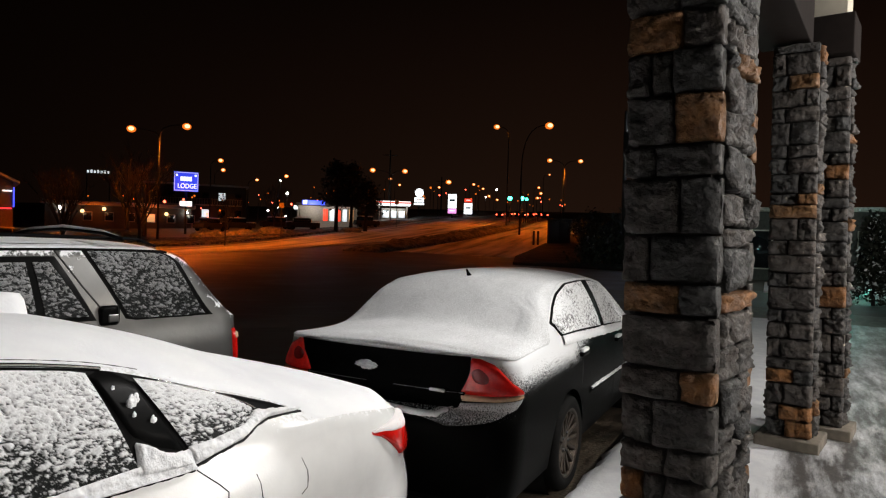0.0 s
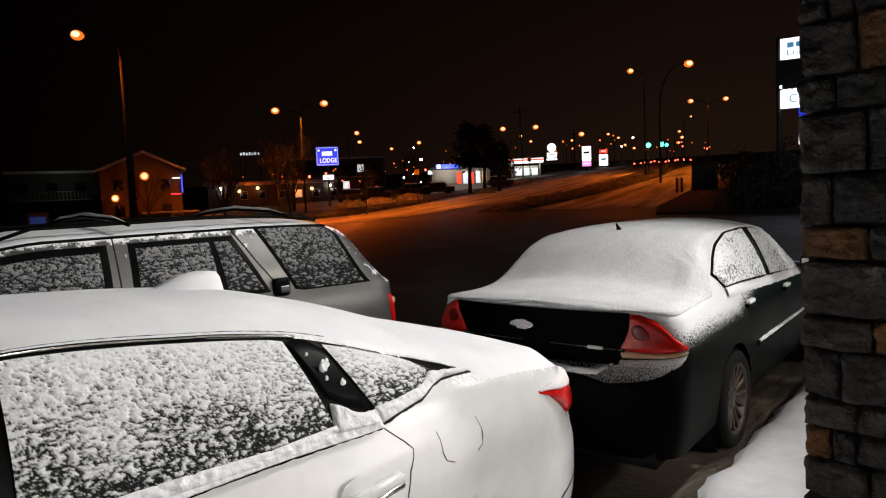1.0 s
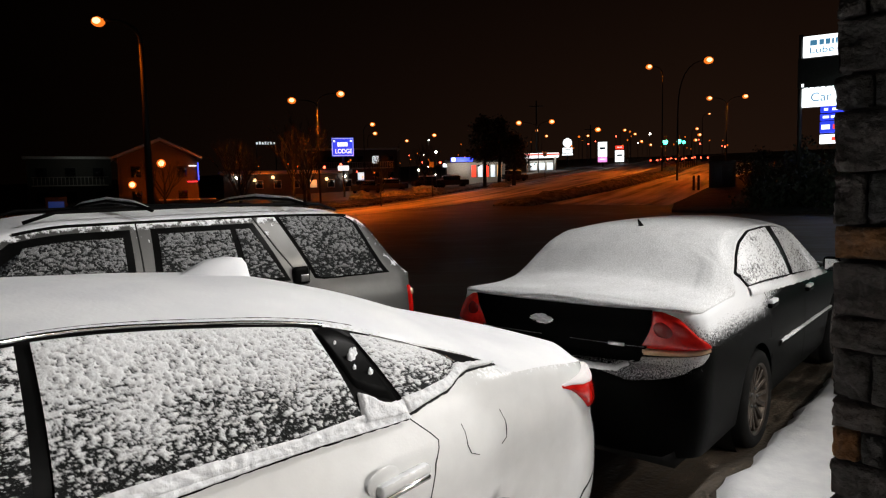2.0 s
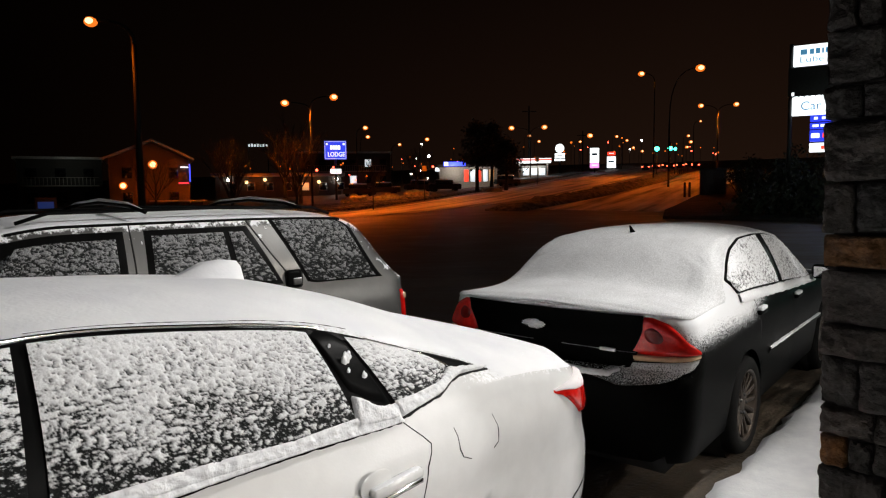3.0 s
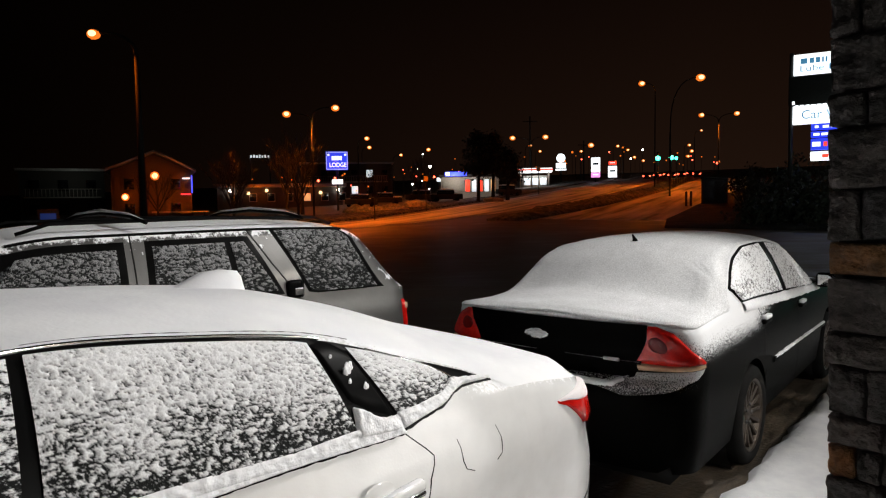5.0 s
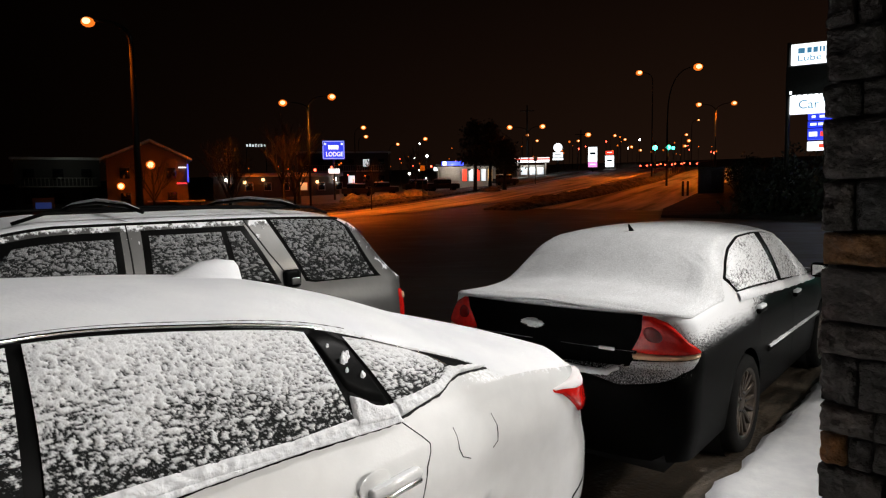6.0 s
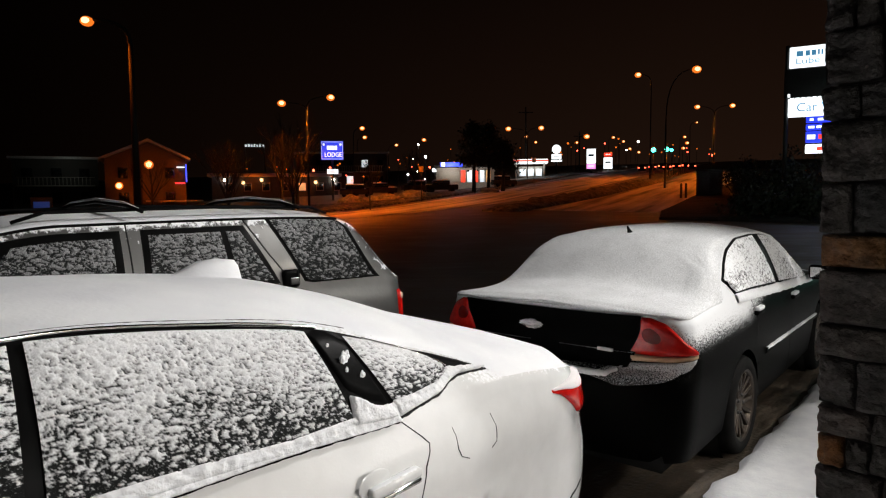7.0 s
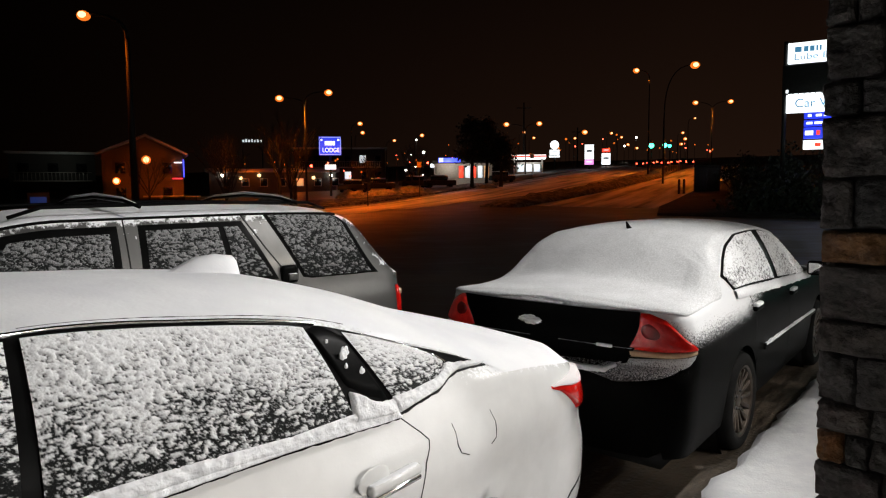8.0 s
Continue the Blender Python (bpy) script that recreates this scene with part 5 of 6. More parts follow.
for x, y, z, s in [(-12.4, 110, 12.85, 0.8), (-14.2, 130, 13.1, 0.8), (-2.6, 130, 12.5, 0.8), (-7.4, 120, 10.8, 0.6), (25.5, 190, 18.1, 0.9), (31.2, 210, 18.0, 0.9), (37.9, 180, 15.5, 0.8),
                   (58.5, 220, 20.1, 1.0), (67.5, 240, 20.3, 1.0), (91.4, 300, 20.0, 1.3), (81.5, 280, 20.3, 1.2), (74.8, 200, 18.4, 0.9), (96.7, 260, 19.0, 1.3), (86.9, 230, 18.8, 1.2), (58.8, 150, 17.5, 0.5)]:
    street_lamp(x - 1.5, y, z, [(1.5, 0, 0.1)], s, 0)


# the added flood lamp, out of view on an invented bracket
fl = thing("added_flood_light", pose(ADDED_FLOOD[0], ADDED_FLOOD[1], ADDED_FLOOD[2] + 0.06), "added flood light out of view above the beam, lighting the cars", "flood light")
part("housing", box((0.45, 0.32, 0.14), (0, 0, 0.02), 0.03), M_DARKMETAL, fl)
part("bracket", tube([(0, 0, 0.1), (0.2, -0.2, -0.6), (0.42, -0.45, -1.3)], 0.03, 8), M_DARKMETAL, fl)


# ---- lettering ----
def letters(text, size, material, parent, m, name="lettering", wide=None):
    c = bpy.data.curves.new("text", "FONT")
    c.body, c.size, c.extrude, c.align_x, c.align_y = text, size, 0.01, "CENTER", "CENTER"
    tmp = new("text_source", c)
    me = bpy.data.meshes.new_from_object(tmp.evaluated_get(bpy.context.evaluated_depsgraph_get()))
    bpy.data.objects.remove(tmp)
    bpy.data.curves.remove(c)
    me.name = name
    me.materials.clear()
    me.materials.append(material)
    ob = new(name, me)
    ob.parent = parent
    w = max(v.co.x for v in me.vertices) - min(v.co.x for v in me.vertices)
    ob.matrix_basis = m @ Matrix.Diagonal(((wide / w) if wide else 1, 1, 1, 1))
    return ob


def facing(x, y, z):
    """A pose whose local -y looks back towards the forecourt."""
    return pose(x, y, z, 0, 0, -math.degrees(math.atan2(x, y)))


# motel sign on its post
def panel(parent, w, h, z, d, material, name="panel", label="", x=0.0, y=0.0):
    return part(name, box((w, d, h), (x, y, z), min(0.04, d / 3)), material, parent, label)


sx, sy = -12.7, 80.0
sz = rise(sx, sy)
star = thing("motel_sign", facing(sx, sy, sz), "lit blue motel sign with white letters on a post", "sign")
panel(star, 2.62, 2.2, 6.15 - sz, 0.3, M_SIGNBLUE, "panel", "glowing blue sign box")
panel(star, 2.8, 0.1, 8.37 - sz, 0.34, M_DARKMETAL, "frame")
for z_ in (6.19, 8.23):
    panel(star, 2.5, 0.08, z_ - sz, 0.02, M_PANECOOL_EDGE, "border", x=0, y=-0.16)
for x in (-1.24, 1.24):
    panel(star, 0.07, 1.96, 6.27 - sz, 0.02, M_PANECOOL_EDGE, "border", x=x, y=-0.16)
part("post", tube([(0, 0.1, 0), (0, 0.1, 6.2 - sz)], 0.14, 10), M_DARKMETAL, star)
letters("LODGE", 0.75, M_SIGNWHITE, star, pose(0.1, -0.17, 6.72 - sz, 90, 0, 0), wide=2.0)
for x, w in ((-0.5, 0.22), (-0.2, 0.24), (0.12, 0.26), (0.45, 0.26)):
    panel(star, w, 0.48, 7.32 - sz, 0.02, M_SIGNWHITE, "name_bar", x=x, y=-0.17)
for x in (-1.0, 1.0):
    panel(star, 0.22, 0.22, 7.85 - sz, 0.02, M_SIGNWHITE, "star_mark", x=x, y=-0.17)
panel(star, 1.3, 0.55, 4.45 - sz, 0.25, M_SIGNWHITE, "message_board", "small lit message board")
for i in range(3):
    panel(star, 0.9 - 0.2 * i, 0.07, 4.55 - sz + 0.15 * i, 0.02, M_INK, "message_bar", y=-0.14)

# fuel station price sign close by the verge
gx0, gy0 = 23.15, 40.0
gz0 = rise(gx0, gy0)
fs = thing("station_sign", facing(gx0, gy0, gz0), "tall lit station sign with white and blue panels", "sign")
panel(fs, 4.2, 1.22, 9.32 - gz0, 0.35, M_SIGNWHITE, "top_panel", "lit white panel", x=0.35)
panel(fs, 4.0, 1.75, 7.5 - gz0, 0.3, M_DARKMETAL, "dark_panel", "unlit panel")
panel(fs, 4.0, 1.1, 6.35 - gz0, 0.35, M_SIGNWHITE, "car_wash_panel", "lit white panel", x=0.25)
for i in range(13):
    panel(fs, 0.2, 0.16, 7.46 - gz0, 0.2, M_SIGNWHITE, "edge_lamp", x=-1.55 + 0.3 * i)
for i, (zz, hh) in enumerate(((5.95, 0.36), (5.5, 0.36), (4.75, 0.68), (4.1, 0.55))):
    panel(fs, 1.6, hh, zz - gz0, 0.3, M_SIGNBLUE if i < 3 else M_SIGNWHITE, "price_panel", x=0.05)
    for j in range(3):
        panel(fs, 0.2 + 0.12 * ((i + j) % 3), hh * 0.4, zz + hh * 0.3 - gz0, 0.02, M_SIGNWHITE if i < 2 else (M_SIGNRED if j == 1 else M_SIGNWHITE), "price_bar", x=-0.45 + 0.48 * j, y=-0.16)
letters("Lube Express", 0.52, M_SIGNINK, fs, pose(0.38, -0.19, 9.66 - gz0, 90, 0, 0), wide=3.55)
for x, w in ((-1.2, 0.36), (-0.78, 0.24), (-0.46, 0.24), (-0.2, 0.1), (-0.02, 0.1)):
    panel(fs, w, 0.32, 9.96 - gz0, 0.02, M_SIGNINK, "name_bar", x=x, y=-0.18)
for x in (0.36, 0.58):
    panel(fs, 0.16, 0.4, 9.95 - gz0, 0.02, M_GAP, "number_bar", x=x, y=-0.18)
letters("Car Wash", 0.74, M_SIGNINK, fs, pose(0.22, -0.19, 6.88 - gz0, 90, 0, 0), wide=2.95)
for x in (-1.85, 2.5):
    part("post", tube([(x, 0.1, 0), (x, 0.1, 10.7 - gz0)], 0.13, 8), M_DARKMETAL, fs)
part("lamp_bulb", tube([(-1.72, -0.1, 7.55 - gz0), (-1.72, -0.1, 7.75 - gz0)], 0.09, 8), M_SIGNWHITE, fs)


# ---- buildings over the street ----
def window_bay(parent, x, z, w, h, lit, y=-0.02, rim=None):
    fr = part("window", box((w + 0.14, 0.1, h + 0.14), (x, y, z - 0.07), 0.02), rim or M_WALLPALE, parent)
    part("pane", box((w, 0.04, h), (x, y - 0.05, z)), lit, fr)
    return fr


M_PANE = plain("dark_pane", (0.01, 0.01, 0.012), 0.1, bump=0)
M_PANEWARM = glow("lit_window_warm", (1.0, 0.6, 0.25), 0.5)
M_PANECOOL = glow("lit_window_cool", (0.85, 0.95, 1.0), 0.9)
M_NEONBLUE = glow("neon_blue", (0.05, 0.08, 1.0), 2.0)
M_NEONRED = glow("neon_red", (1.0, 0.05, 0.08), 1.5)

# gabled motel block with a lamp on its end wall
hx, hy = -30.8, 70.0
hz = rise(hx, hy)
house = thing("motel_house", facing(hx, hy, hz - 0.1), "two-storey gabled motel house lit orange by its wall lamp", "house")
bm = bmesh.new()
W, D, E_, R_ = 3.9, 16.0, 6.0 - hz, 7.75 - hz
prof = [(-W, 0), (W, 0), (W, E_), (0.3, R_), (-W, E_)]
fa = [bm.verts.new((x, 0, z)) for x, z in prof]
fb = [bm.verts.new((x, D, z)) for x, z in prof]
bm.faces.new(fa)
bm.faces.new(fb[::-1])
for i in range(5):
    bm.faces.new((fa[i], fb[i], fb[(i + 1) % 5], fa[(i + 1) % 5]))
part("wall", bm, M_WALLTAN, house, "tan boarded wall", smooth=False)
for s0, s1, name in (((-W - 0.5, E_ - 0.15), (0.3, R_ + 0.12), 0), ((0.3, R_ + 0.12), (W + 0.5, E_ - 0.15), 1)):
    bm = bmesh.new()
    vs = []
    for y in (-0.6, D + 0.4):
        vs.append([bm.verts.new((s0[0], y, s0[1])), bm.verts.new((s1[0], y, s1[1])), bm.verts.new((s1[0], y, s1[1] + 0.22)), bm.verts.new((s0[0], y, s0[1] + 0.22))])
    for i in range(4):
        bm.faces.new((vs[0][i], vs[0][(i + 1) % 4], vs[1][(i + 1) % 4], vs[1][i]))
    bm.faces.new(vs[0])
    bm.faces.new(vs[1])
    part("roof", bm, M_ROOF, house, "roof slope under snow", smooth=False)
for i in range(12):
    part("board", box((0.03, 0.03, 5.2 - hz), (-3.6 + 0.62 * i, -0.03, 0.2)), M_WALLTAN, house)
for x, z in ((-2.2, 3.6), (2.3, 3.6), (-2.2, 1.0), (2.3, 1.0)):
    window_bay(house, x, z, 0.9, 1.1, M_PANE, rim=M_WALLDARK)


def wall_lamp(parent, x, y, z, size):
    """A glowing globe made for the lamp's halo, its brighter bulb pushed out on the street side."""
    for name_, r_, mat_, dy in (("wall_lamp", 1.0, M_SODIUM, 0.0), ("bulb", 0.72, M_SODIUMCORE, -0.5)):
        b_ = bmesh.new()
        bmesh.ops.create_uvsphere(b_, u_segments=16, v_segments=10, radius=size * r_)
        bmesh.ops.translate(b_, vec=(x, y + dy * size, z), verts=b_.verts)
        part(name_, b_, mat_, parent, "orange globe for the wall lamp and its halo" if name_ == "wall_lamp" else "")


wall_lamp(house, 0.3, -0.45, 5.0, 0.45)
wall_lamp(house, -2.6, -0.4, 2.8, 0.38)
part("neon_strip", box((0.12, 0.1, 1.9), (3.95, -0.15, 3.2), 0.03), M_NEONBLUE, house, "blue light strip")
part("neon_strip", box((1.0, 0.1, 0.12), (3.3, -0.15, 3.0), 0.03), M_NEONRED, house, "red light strip")
part("neon_strip", box((0.8, 0.1, 0.12), (3.4, -0.15, 4.7), 0.03), M_SIGNWHITE, house)
part("deck", box((5.5, 3.0, 0.15), (2.6, -1.8, 1.1), 0.02), M_WALLPALE, house, "snowy deck edge")
for i in range(5):
    part("deck_post", box((0.1, 0.1, 1.1), (0.3 + 1.15 * i, -3.2, 0)), M_WALLDARK, house)
lamp("wall_light", "POINT", house.matrix_world @ pose(0.3, -1.0, 5.0), 55, SODIUM, 0.15)
lamp("wall_light", "POINT", house.matrix_world @ pose(-2.4, -1.6, 3.0), 9, SODIUM, 0.15)


def flats(x, y, w, storeys, depth, label, lit):
    z = rise(x, y)
    b = thing("apartment_building", facing(x, y, z - 0.1), label, "building", "buildings over the street")
    hgt = 2.9 * storeys + 0.4
    part("wall", box((w, depth, hgt), (0, depth / 2, 0)), M_WALLDARK, b, smooth=False)
    part("roof", box((w + 0.8, depth + 0.8, 0.3), (0, depth / 2, hgt), 0.05), M_ROOF, b)
    n = int(w / 2.4)
    for s in range(storeys):
        for i in range(n):
            xx = -w / 2 + (i + 0.5) * w / n
            window_bay(b, xx, 0.9 + 2.9 * s, 1.1, 1.3, lit if (i * 7 + s * 3) % 5 == 1 else M_PANE, rim=M_WALLDARK)
        if s:
            bal = part("balcony", box((w * 0.9, 1.3, 0.14), (0, -0.7, 2.9 * s), 0.02), M_WALLPALE, b, "balcony with white rails")
            part("rail", box((w * 0.9, 0.05, 0.06), (0, -1.32, 2.9 * s + 1.05)), M_WALLPALE, bal)
            for i in range(int(w * 2.2)):
                part("baluster", box((0.06, 0.04, 1.0), (-w * 0.45 + (i + 0.5) / 2.2 * 0.9, -1.32, 2.9 * s + 0.1)), M_WALLPALE, bal)
    return b


flats(-46, 80, 9.0, 2, 8, "dark apartment block with a lit upper balcony", M_PANECOOL)
lamp("balcony_light", "POINT", pose(-43.2, 77.8, 6.0), 22, (0.85, 1.0, 0.9), 0.1)
flats(-17, 118, 16.0, 2, 10, "dim apartment block behind bare trees", M_PANECOOL)

# low motel wing with a row of lamps
mx, my = -22.5, 92.0
mz = rise(mx, my)
wing = thing("motel_wing", facing(mx, my, mz - 0.1), "long low motel wing with orange lamps over its doors", "building", "buildings over the street")
part("wall", box((17, 7, 3.0), (0, 3.5, 0)), M_WALLDARK, wing, smooth=False)
part("roof", box((18, 8.4, 0.5), (0, 3.3, 3.0), 0.1), M_ROOF, wing, "flat roof under snow")
for i in range(7):
    xx = -7.4 + 2.45 * i
    dr = part("door", box((0.95, 0.1, 2.05), (xx, -0.03, 0.1), 0.02), M_WALLDARK, wing)
    window_bay(wing, xx + 1.15, 1.1, 0.9, 1.0, M_PANEWARM if i == 4 else M_PANE)
    if i != 3:
        part("wall_lamp", box((0.44, 0.44, 0.44), (xx + 0.55, -0.25, 2.35 - 0.35 * (i % 2)), 0.21, seg=4), M_SODIUMCORE if i % 3 else M_WHITELAMP, wing, "glowing lamp over the door")
lamp("wall_light", "POINT", wing.matrix_world @ pose(-3, -1.5, 2.4), 50, SODIUM, 0.15)
lamp("wall_light", "POINT", wing.matrix_world @ pose(3.5, -1.5, 2.4), 60, SODIUM, 0.15)

# small shop with a blue sign and lit front
ox, oy = 4.0, 96.0
oz = rise(ox, oy)
shop = thing("roadside_shop", facing(ox, oy, oz + 0.55), "low roadside shop with pale lit wall and blue sign", "building", "buildings over the street")
part("wall", box((8.4, 8, 3.4), (0, 4, -0.8)), M_WALLPALE, shop, smooth=False)
part("roof", box((9.0, 8.6, 0.4), (0, 4, 2.6), 0.06), M_WALLDARK, shop)
part("sign_band", box((3.2, 0.25, 0.62), (-2.0, -0.3, 2.75), 0.05), M_NEONBLUE, shop, "lit blue sign")
part("sign_mark", box((0.55, 0.27, 0.55), (-3.2, -0.32, 2.8), 0.05), M_SIGNWHITE, shop)
part("lit_wall", box((3.0, 0.06, 1.7), (-2.4, -0.06, 0.5), 0.02), M_WALLPALE, shop)
for i, mm in enumerate((M_SIGNRED, M_PANECOOL, M_SIGNRED, M_PANECOOL, M_PANEWARM)):
    window_bay(shop, -0.3 + 0.92 * i, 0.5, 0.62, 1.7, mm)
lamp("shop_light", "POINT", shop.matrix_world @ pose(-2.2, -2.0, 2.6), 170, (1.0, 0.92, 0.8), 0.2)
lamp("shop_light", "POINT", shop.matrix_world @ pose(1.5, -2.5, 2.6), 100, (1.0, 0.95, 0.88), 0.2)

# fuel station canopy
ax, ay = 18.2, 130.0
az = rise(ax, ay)
fuel = thing("fuel_station", facing(ax, ay, az), "distant fuel station with red and white lit canopy", "building", "buildings over the street")
part("canopy", box((7.0, 6, 0.7), (0, 3, 7.9 - az), 0.05), M_SIGNWHITE, fuel, "lit white canopy edge")
part("stripe", box((7.05, 0.1, 0.28), (0, -0.06, 8.15 - az), 0.03), M_SIGNRED, fuel, "red stripe")
for x in (-2.8, 2.8):
    part("column", box((0.35, 0.35, 7.9 - az), (x, 2.5, 0)), M_WALLPALE, fuel)
part("kiosk", box((5.0, 4, 2.6), (0, 7, 0)), M_WALLPALE, fuel)
for x in (-1.5, 0.2, 1.8):
    window_bay(fuel, x, 0.7, 1.2, 1.4, M_PANECOOL, 4.98)
lamp("canopy_glow", "POINT", fuel.matrix_world @ pose(0, 2, 7.5 - az), 130, (1, 0.97, 0.9), 0.3)


def pylon(x, y, top, parts, label):
    z = rise(x, y)
    p = thing("pylon_sign", facing(x, y, z), label, "sign", "lit signs along the street")
    part("post", tube([(0, 0.3, 0), (0, 0.3, top - z - 0.3)], 0.18, 8), M_DARKMETAL, p)
    for kind, w, lo, hi, mm in parts:
        if kind == "disc":
            b = lathe([(0.0, -0.15), (w / 2, -0.15), (w / 2, 0.15), (0.0, 0.15)], 28)
            ob = part("disc", b, mm, p, "round lit sign")
            ob.location = (0, 0, (lo + hi) / 2 - z)
        else:
            part("panel", box((w, 0.3, hi - lo), (0, 0, lo - z), 0.06), mm, p)
            part("sign_bar", box((w * 0.6, 0.03, (hi - lo) * 0.14), (0, -0.16, (lo + hi) / 2 - z)), M_INK if mm == M_SIGNWHITE else M_SIGNWHITE, p)
    return p


pylon(27.0, 150, 12.6, [("disc", 2.0, 10.9, 12.7, M_SIGNWHITE), ("box", 2.2, 9.6, 10.7, M_SIGNWHITE), ("box", 2.4, 9.0, 9.4, M_SIGNWHITE)], "round white lit sign above a lit board")
pylon(34.9, 150, 11.9, [("box", 2.0, 8.5, 11.8, M_SIGNWHITE), ("box", 2.0, 7.3, 8.4, M_SIGNPINK)], "tall white lit sign with a pink foot")
pylon(43.9, 170, 12.3, [("box", 2.0, 11.2, 12.1, M_SIGNRED), ("box", 2.2, 8.0, 10.9, M_SIGNWHITE)], "tall white lit sign with a red cap")
pylon(-0.4, 110, 6.4, [("box", 1.0, 5.6, 6.2, M_SIGNWHITE)], "small lit sign on a post")


# traffic signals over the far crossing
def signal(x, y, z):
    g = rise(x, y)
    s = thing("traffic_light", facing(x, y, g), "traffic light showing green on a roadside mast", "traffic light", "traffic lights at the crossing")
    part("mast", tube([(0, 0.2, 0), (0, 0.2, z - g + 0.6)], 0.09, 8), M_DARKMETAL, s)
    part("housing", box((0.42, 0.3, 1.35), (0, 0, z - g - 0.3), 0.05), M_DARKMETAL, s)
    for i, mm in enumerate((M_GREEN, M_PANE, M_PANE)):
        # the lit disc is oversized: the green halo is put into its shape
        b = lathe([(0.0, -0.02), ((0.40 if i == 0 else 0.15), -0.02), (0.16, 0.05)], 18)
        part("lens", b, mm, s, "green light" if i == 0 else "").location = (0, -0.18, z - g + 0.42 * i)
    return s


for x, y, z in ((37.6, 115, 9.18), (39.9, 115, 9.26), (58.5, 165, 12.3)):
    signal(x, y, z)

# vehicles waiting far up the street, only their lamps show
rc = random.Random(3)
for i in range(7):
    y = 150 + 5 * (i % 3)
    x = 46.5 + 1.9 * i + (y - 150) * 0.42
    z = rise(x, y)
    c = thing("distant_car", facing(x, y, z), "far-off dark car with glowing tail lamps", "car", "cars waiting up the street")
    part("body", box((1.75, 4.2, 0.75), (0, 2.1, 0.3), 0.15), M_LINER, c)
    part("cabin", box((1.5, 2.2, 0.6), (0, 2.2, 1.0), 0.2), M_LINER, c)
    for sg_ in (-0.7, 0.7):
        part("tail_lamp", box((0.34, 0.08, 0.24), (sg_, -0.03, 0.75), 0.03), M_REDLAMP, c)

# loose town lights further up the hill
tl = random.Random(11)
for i in range(46):
    y = tl.uniform(170, 330)
    f_ = tl.random()
    x = y * (-0.08 + 0.50 * f_ ** 0.7)
    z = rise(x, y) + tl.uniform(3.0, 9.0)
    t_ = thing("far_lamp", pose(x, y, rise(x, y)), "far-off lamp on a post", "street lamp", "lamps of the distant town")
    part("post", tube([(0, 0.2, 0), (0, 0.2, z - rise(x, y))], 0.07, 5), M_DARKMETAL, t_)
    b = bmesh.new()
    bmesh.ops.create_uvsphere(b, u_segments=8, v_segments=6, radius=tl.uniform(0.16, 0.36))
    part("bulb", b, tl.choice((M_SODIUM, M_SODIUM, M_SODIUM, M_WHITELAMP, M_REDLAMP)), t_).location = (0, 0, z - rise(x, y))
for i in range(26):
    y = tl.uniform(85, 150)
    x = y * tl.uniform(-0.36, 0.02)
    zz = rise(x, y)
    t_ = thing("far_lamp", pose(x, y, zz), "small lamp on a low post", "street lamp", "lamps of the motel grounds")
    h_ = tl.uniform(1.2, 5.0)
    part("post", tube([(0, 0.1, 0), (0, 0.1, h_)], 0.05, 5), M_DARKMETAL, t_)
    b = bmesh.new()
    bmesh.ops.create_uvsphere(b, u_segments=8, v_segments=6, radius=tl.uniform(0.08, 0.2))
    part("bulb", b, tl.choice((M_SODIUM, M_SODIUM, M_WHITELAMP, M_REDLAMP)), t_).location = (0, 0, h_)

# utility kiosk with two posts on the verge
kx, ky = 25.6, 62.0
kz = rise(kx, ky)
ki = thing("utility_kiosk", facing(kx, ky, kz), "dark utility kiosk on the grass verge", "kiosk")
part("body", box((2.3, 1.8, 2.5), (0, 0.9, 0), 0.05), M_DARKMETAL, ki)
part("lid", box((2.45, 1.95, 0.16), (0, 0.9, 2.5), 0.04), M_DARKMETAL, ki)
for x in (-0.57, 0.57):
    part("door", box((1.05, 0.05, 2.1), (x, -0.02, 0.2), 0.02), M_DARKMETAL, ki)
for i in range(2):
    x, y = kx - 2.2 - 0.45 * i, ky
    po = thing("bollard", pose(x, y, rise(x, y)), "short dark bollard on the verge", "bollard", "bollards by the kiosk")
    part("post", tube([(0, 0, 0), (0, 0, 1.35), (0, 0, 1.42)], [0.11, 0.11, 0.06], 10), M_DARKMETAL, po)


# sign posts along the street
def sign_post(x, y, h, w, mm, label):
    z = rise(x, y)
    s = thing("road_sign", facing(x, y, z), label, "road sign", "road signs along the street")
    part("post", tube([(0, 0, 0), (0, 0, h)], 0.05, 8), M_POLE, s)
    part("plate", box((w, 0.03, w * 1.2), (0, -0.06, h - w * 1.2), 0.008), mm, s)


M_YELLOW = plain("yellow_plate", (0.6, 0.45, 0.05), 0.5, bump=0)
sign_post(-1.8, 72, 3.8, 0.5, M_YELLOW, "yellow marker plate on a thin post")
sign_post(14.6, 100, 4.2, 0.6, M_WALLPALE, "plain sign plate on a thin post")
sign_post(-6.2, 60, 2.6, 0.4, M_POLE, "small sign plate on a thin post")
for i in range(9):
    x, y = 36 + 1.6 * i, 104 + 3.3 * i
    z = rise(x, y)
    po = thing("bollard", pose(x, y, z), "marker post on the traffic island", "bollard", "marker posts on the island")
    part("post", tube([(0, 0, 0), (0, 0, 1.3)], 0.06, 6), M_POLE, po)

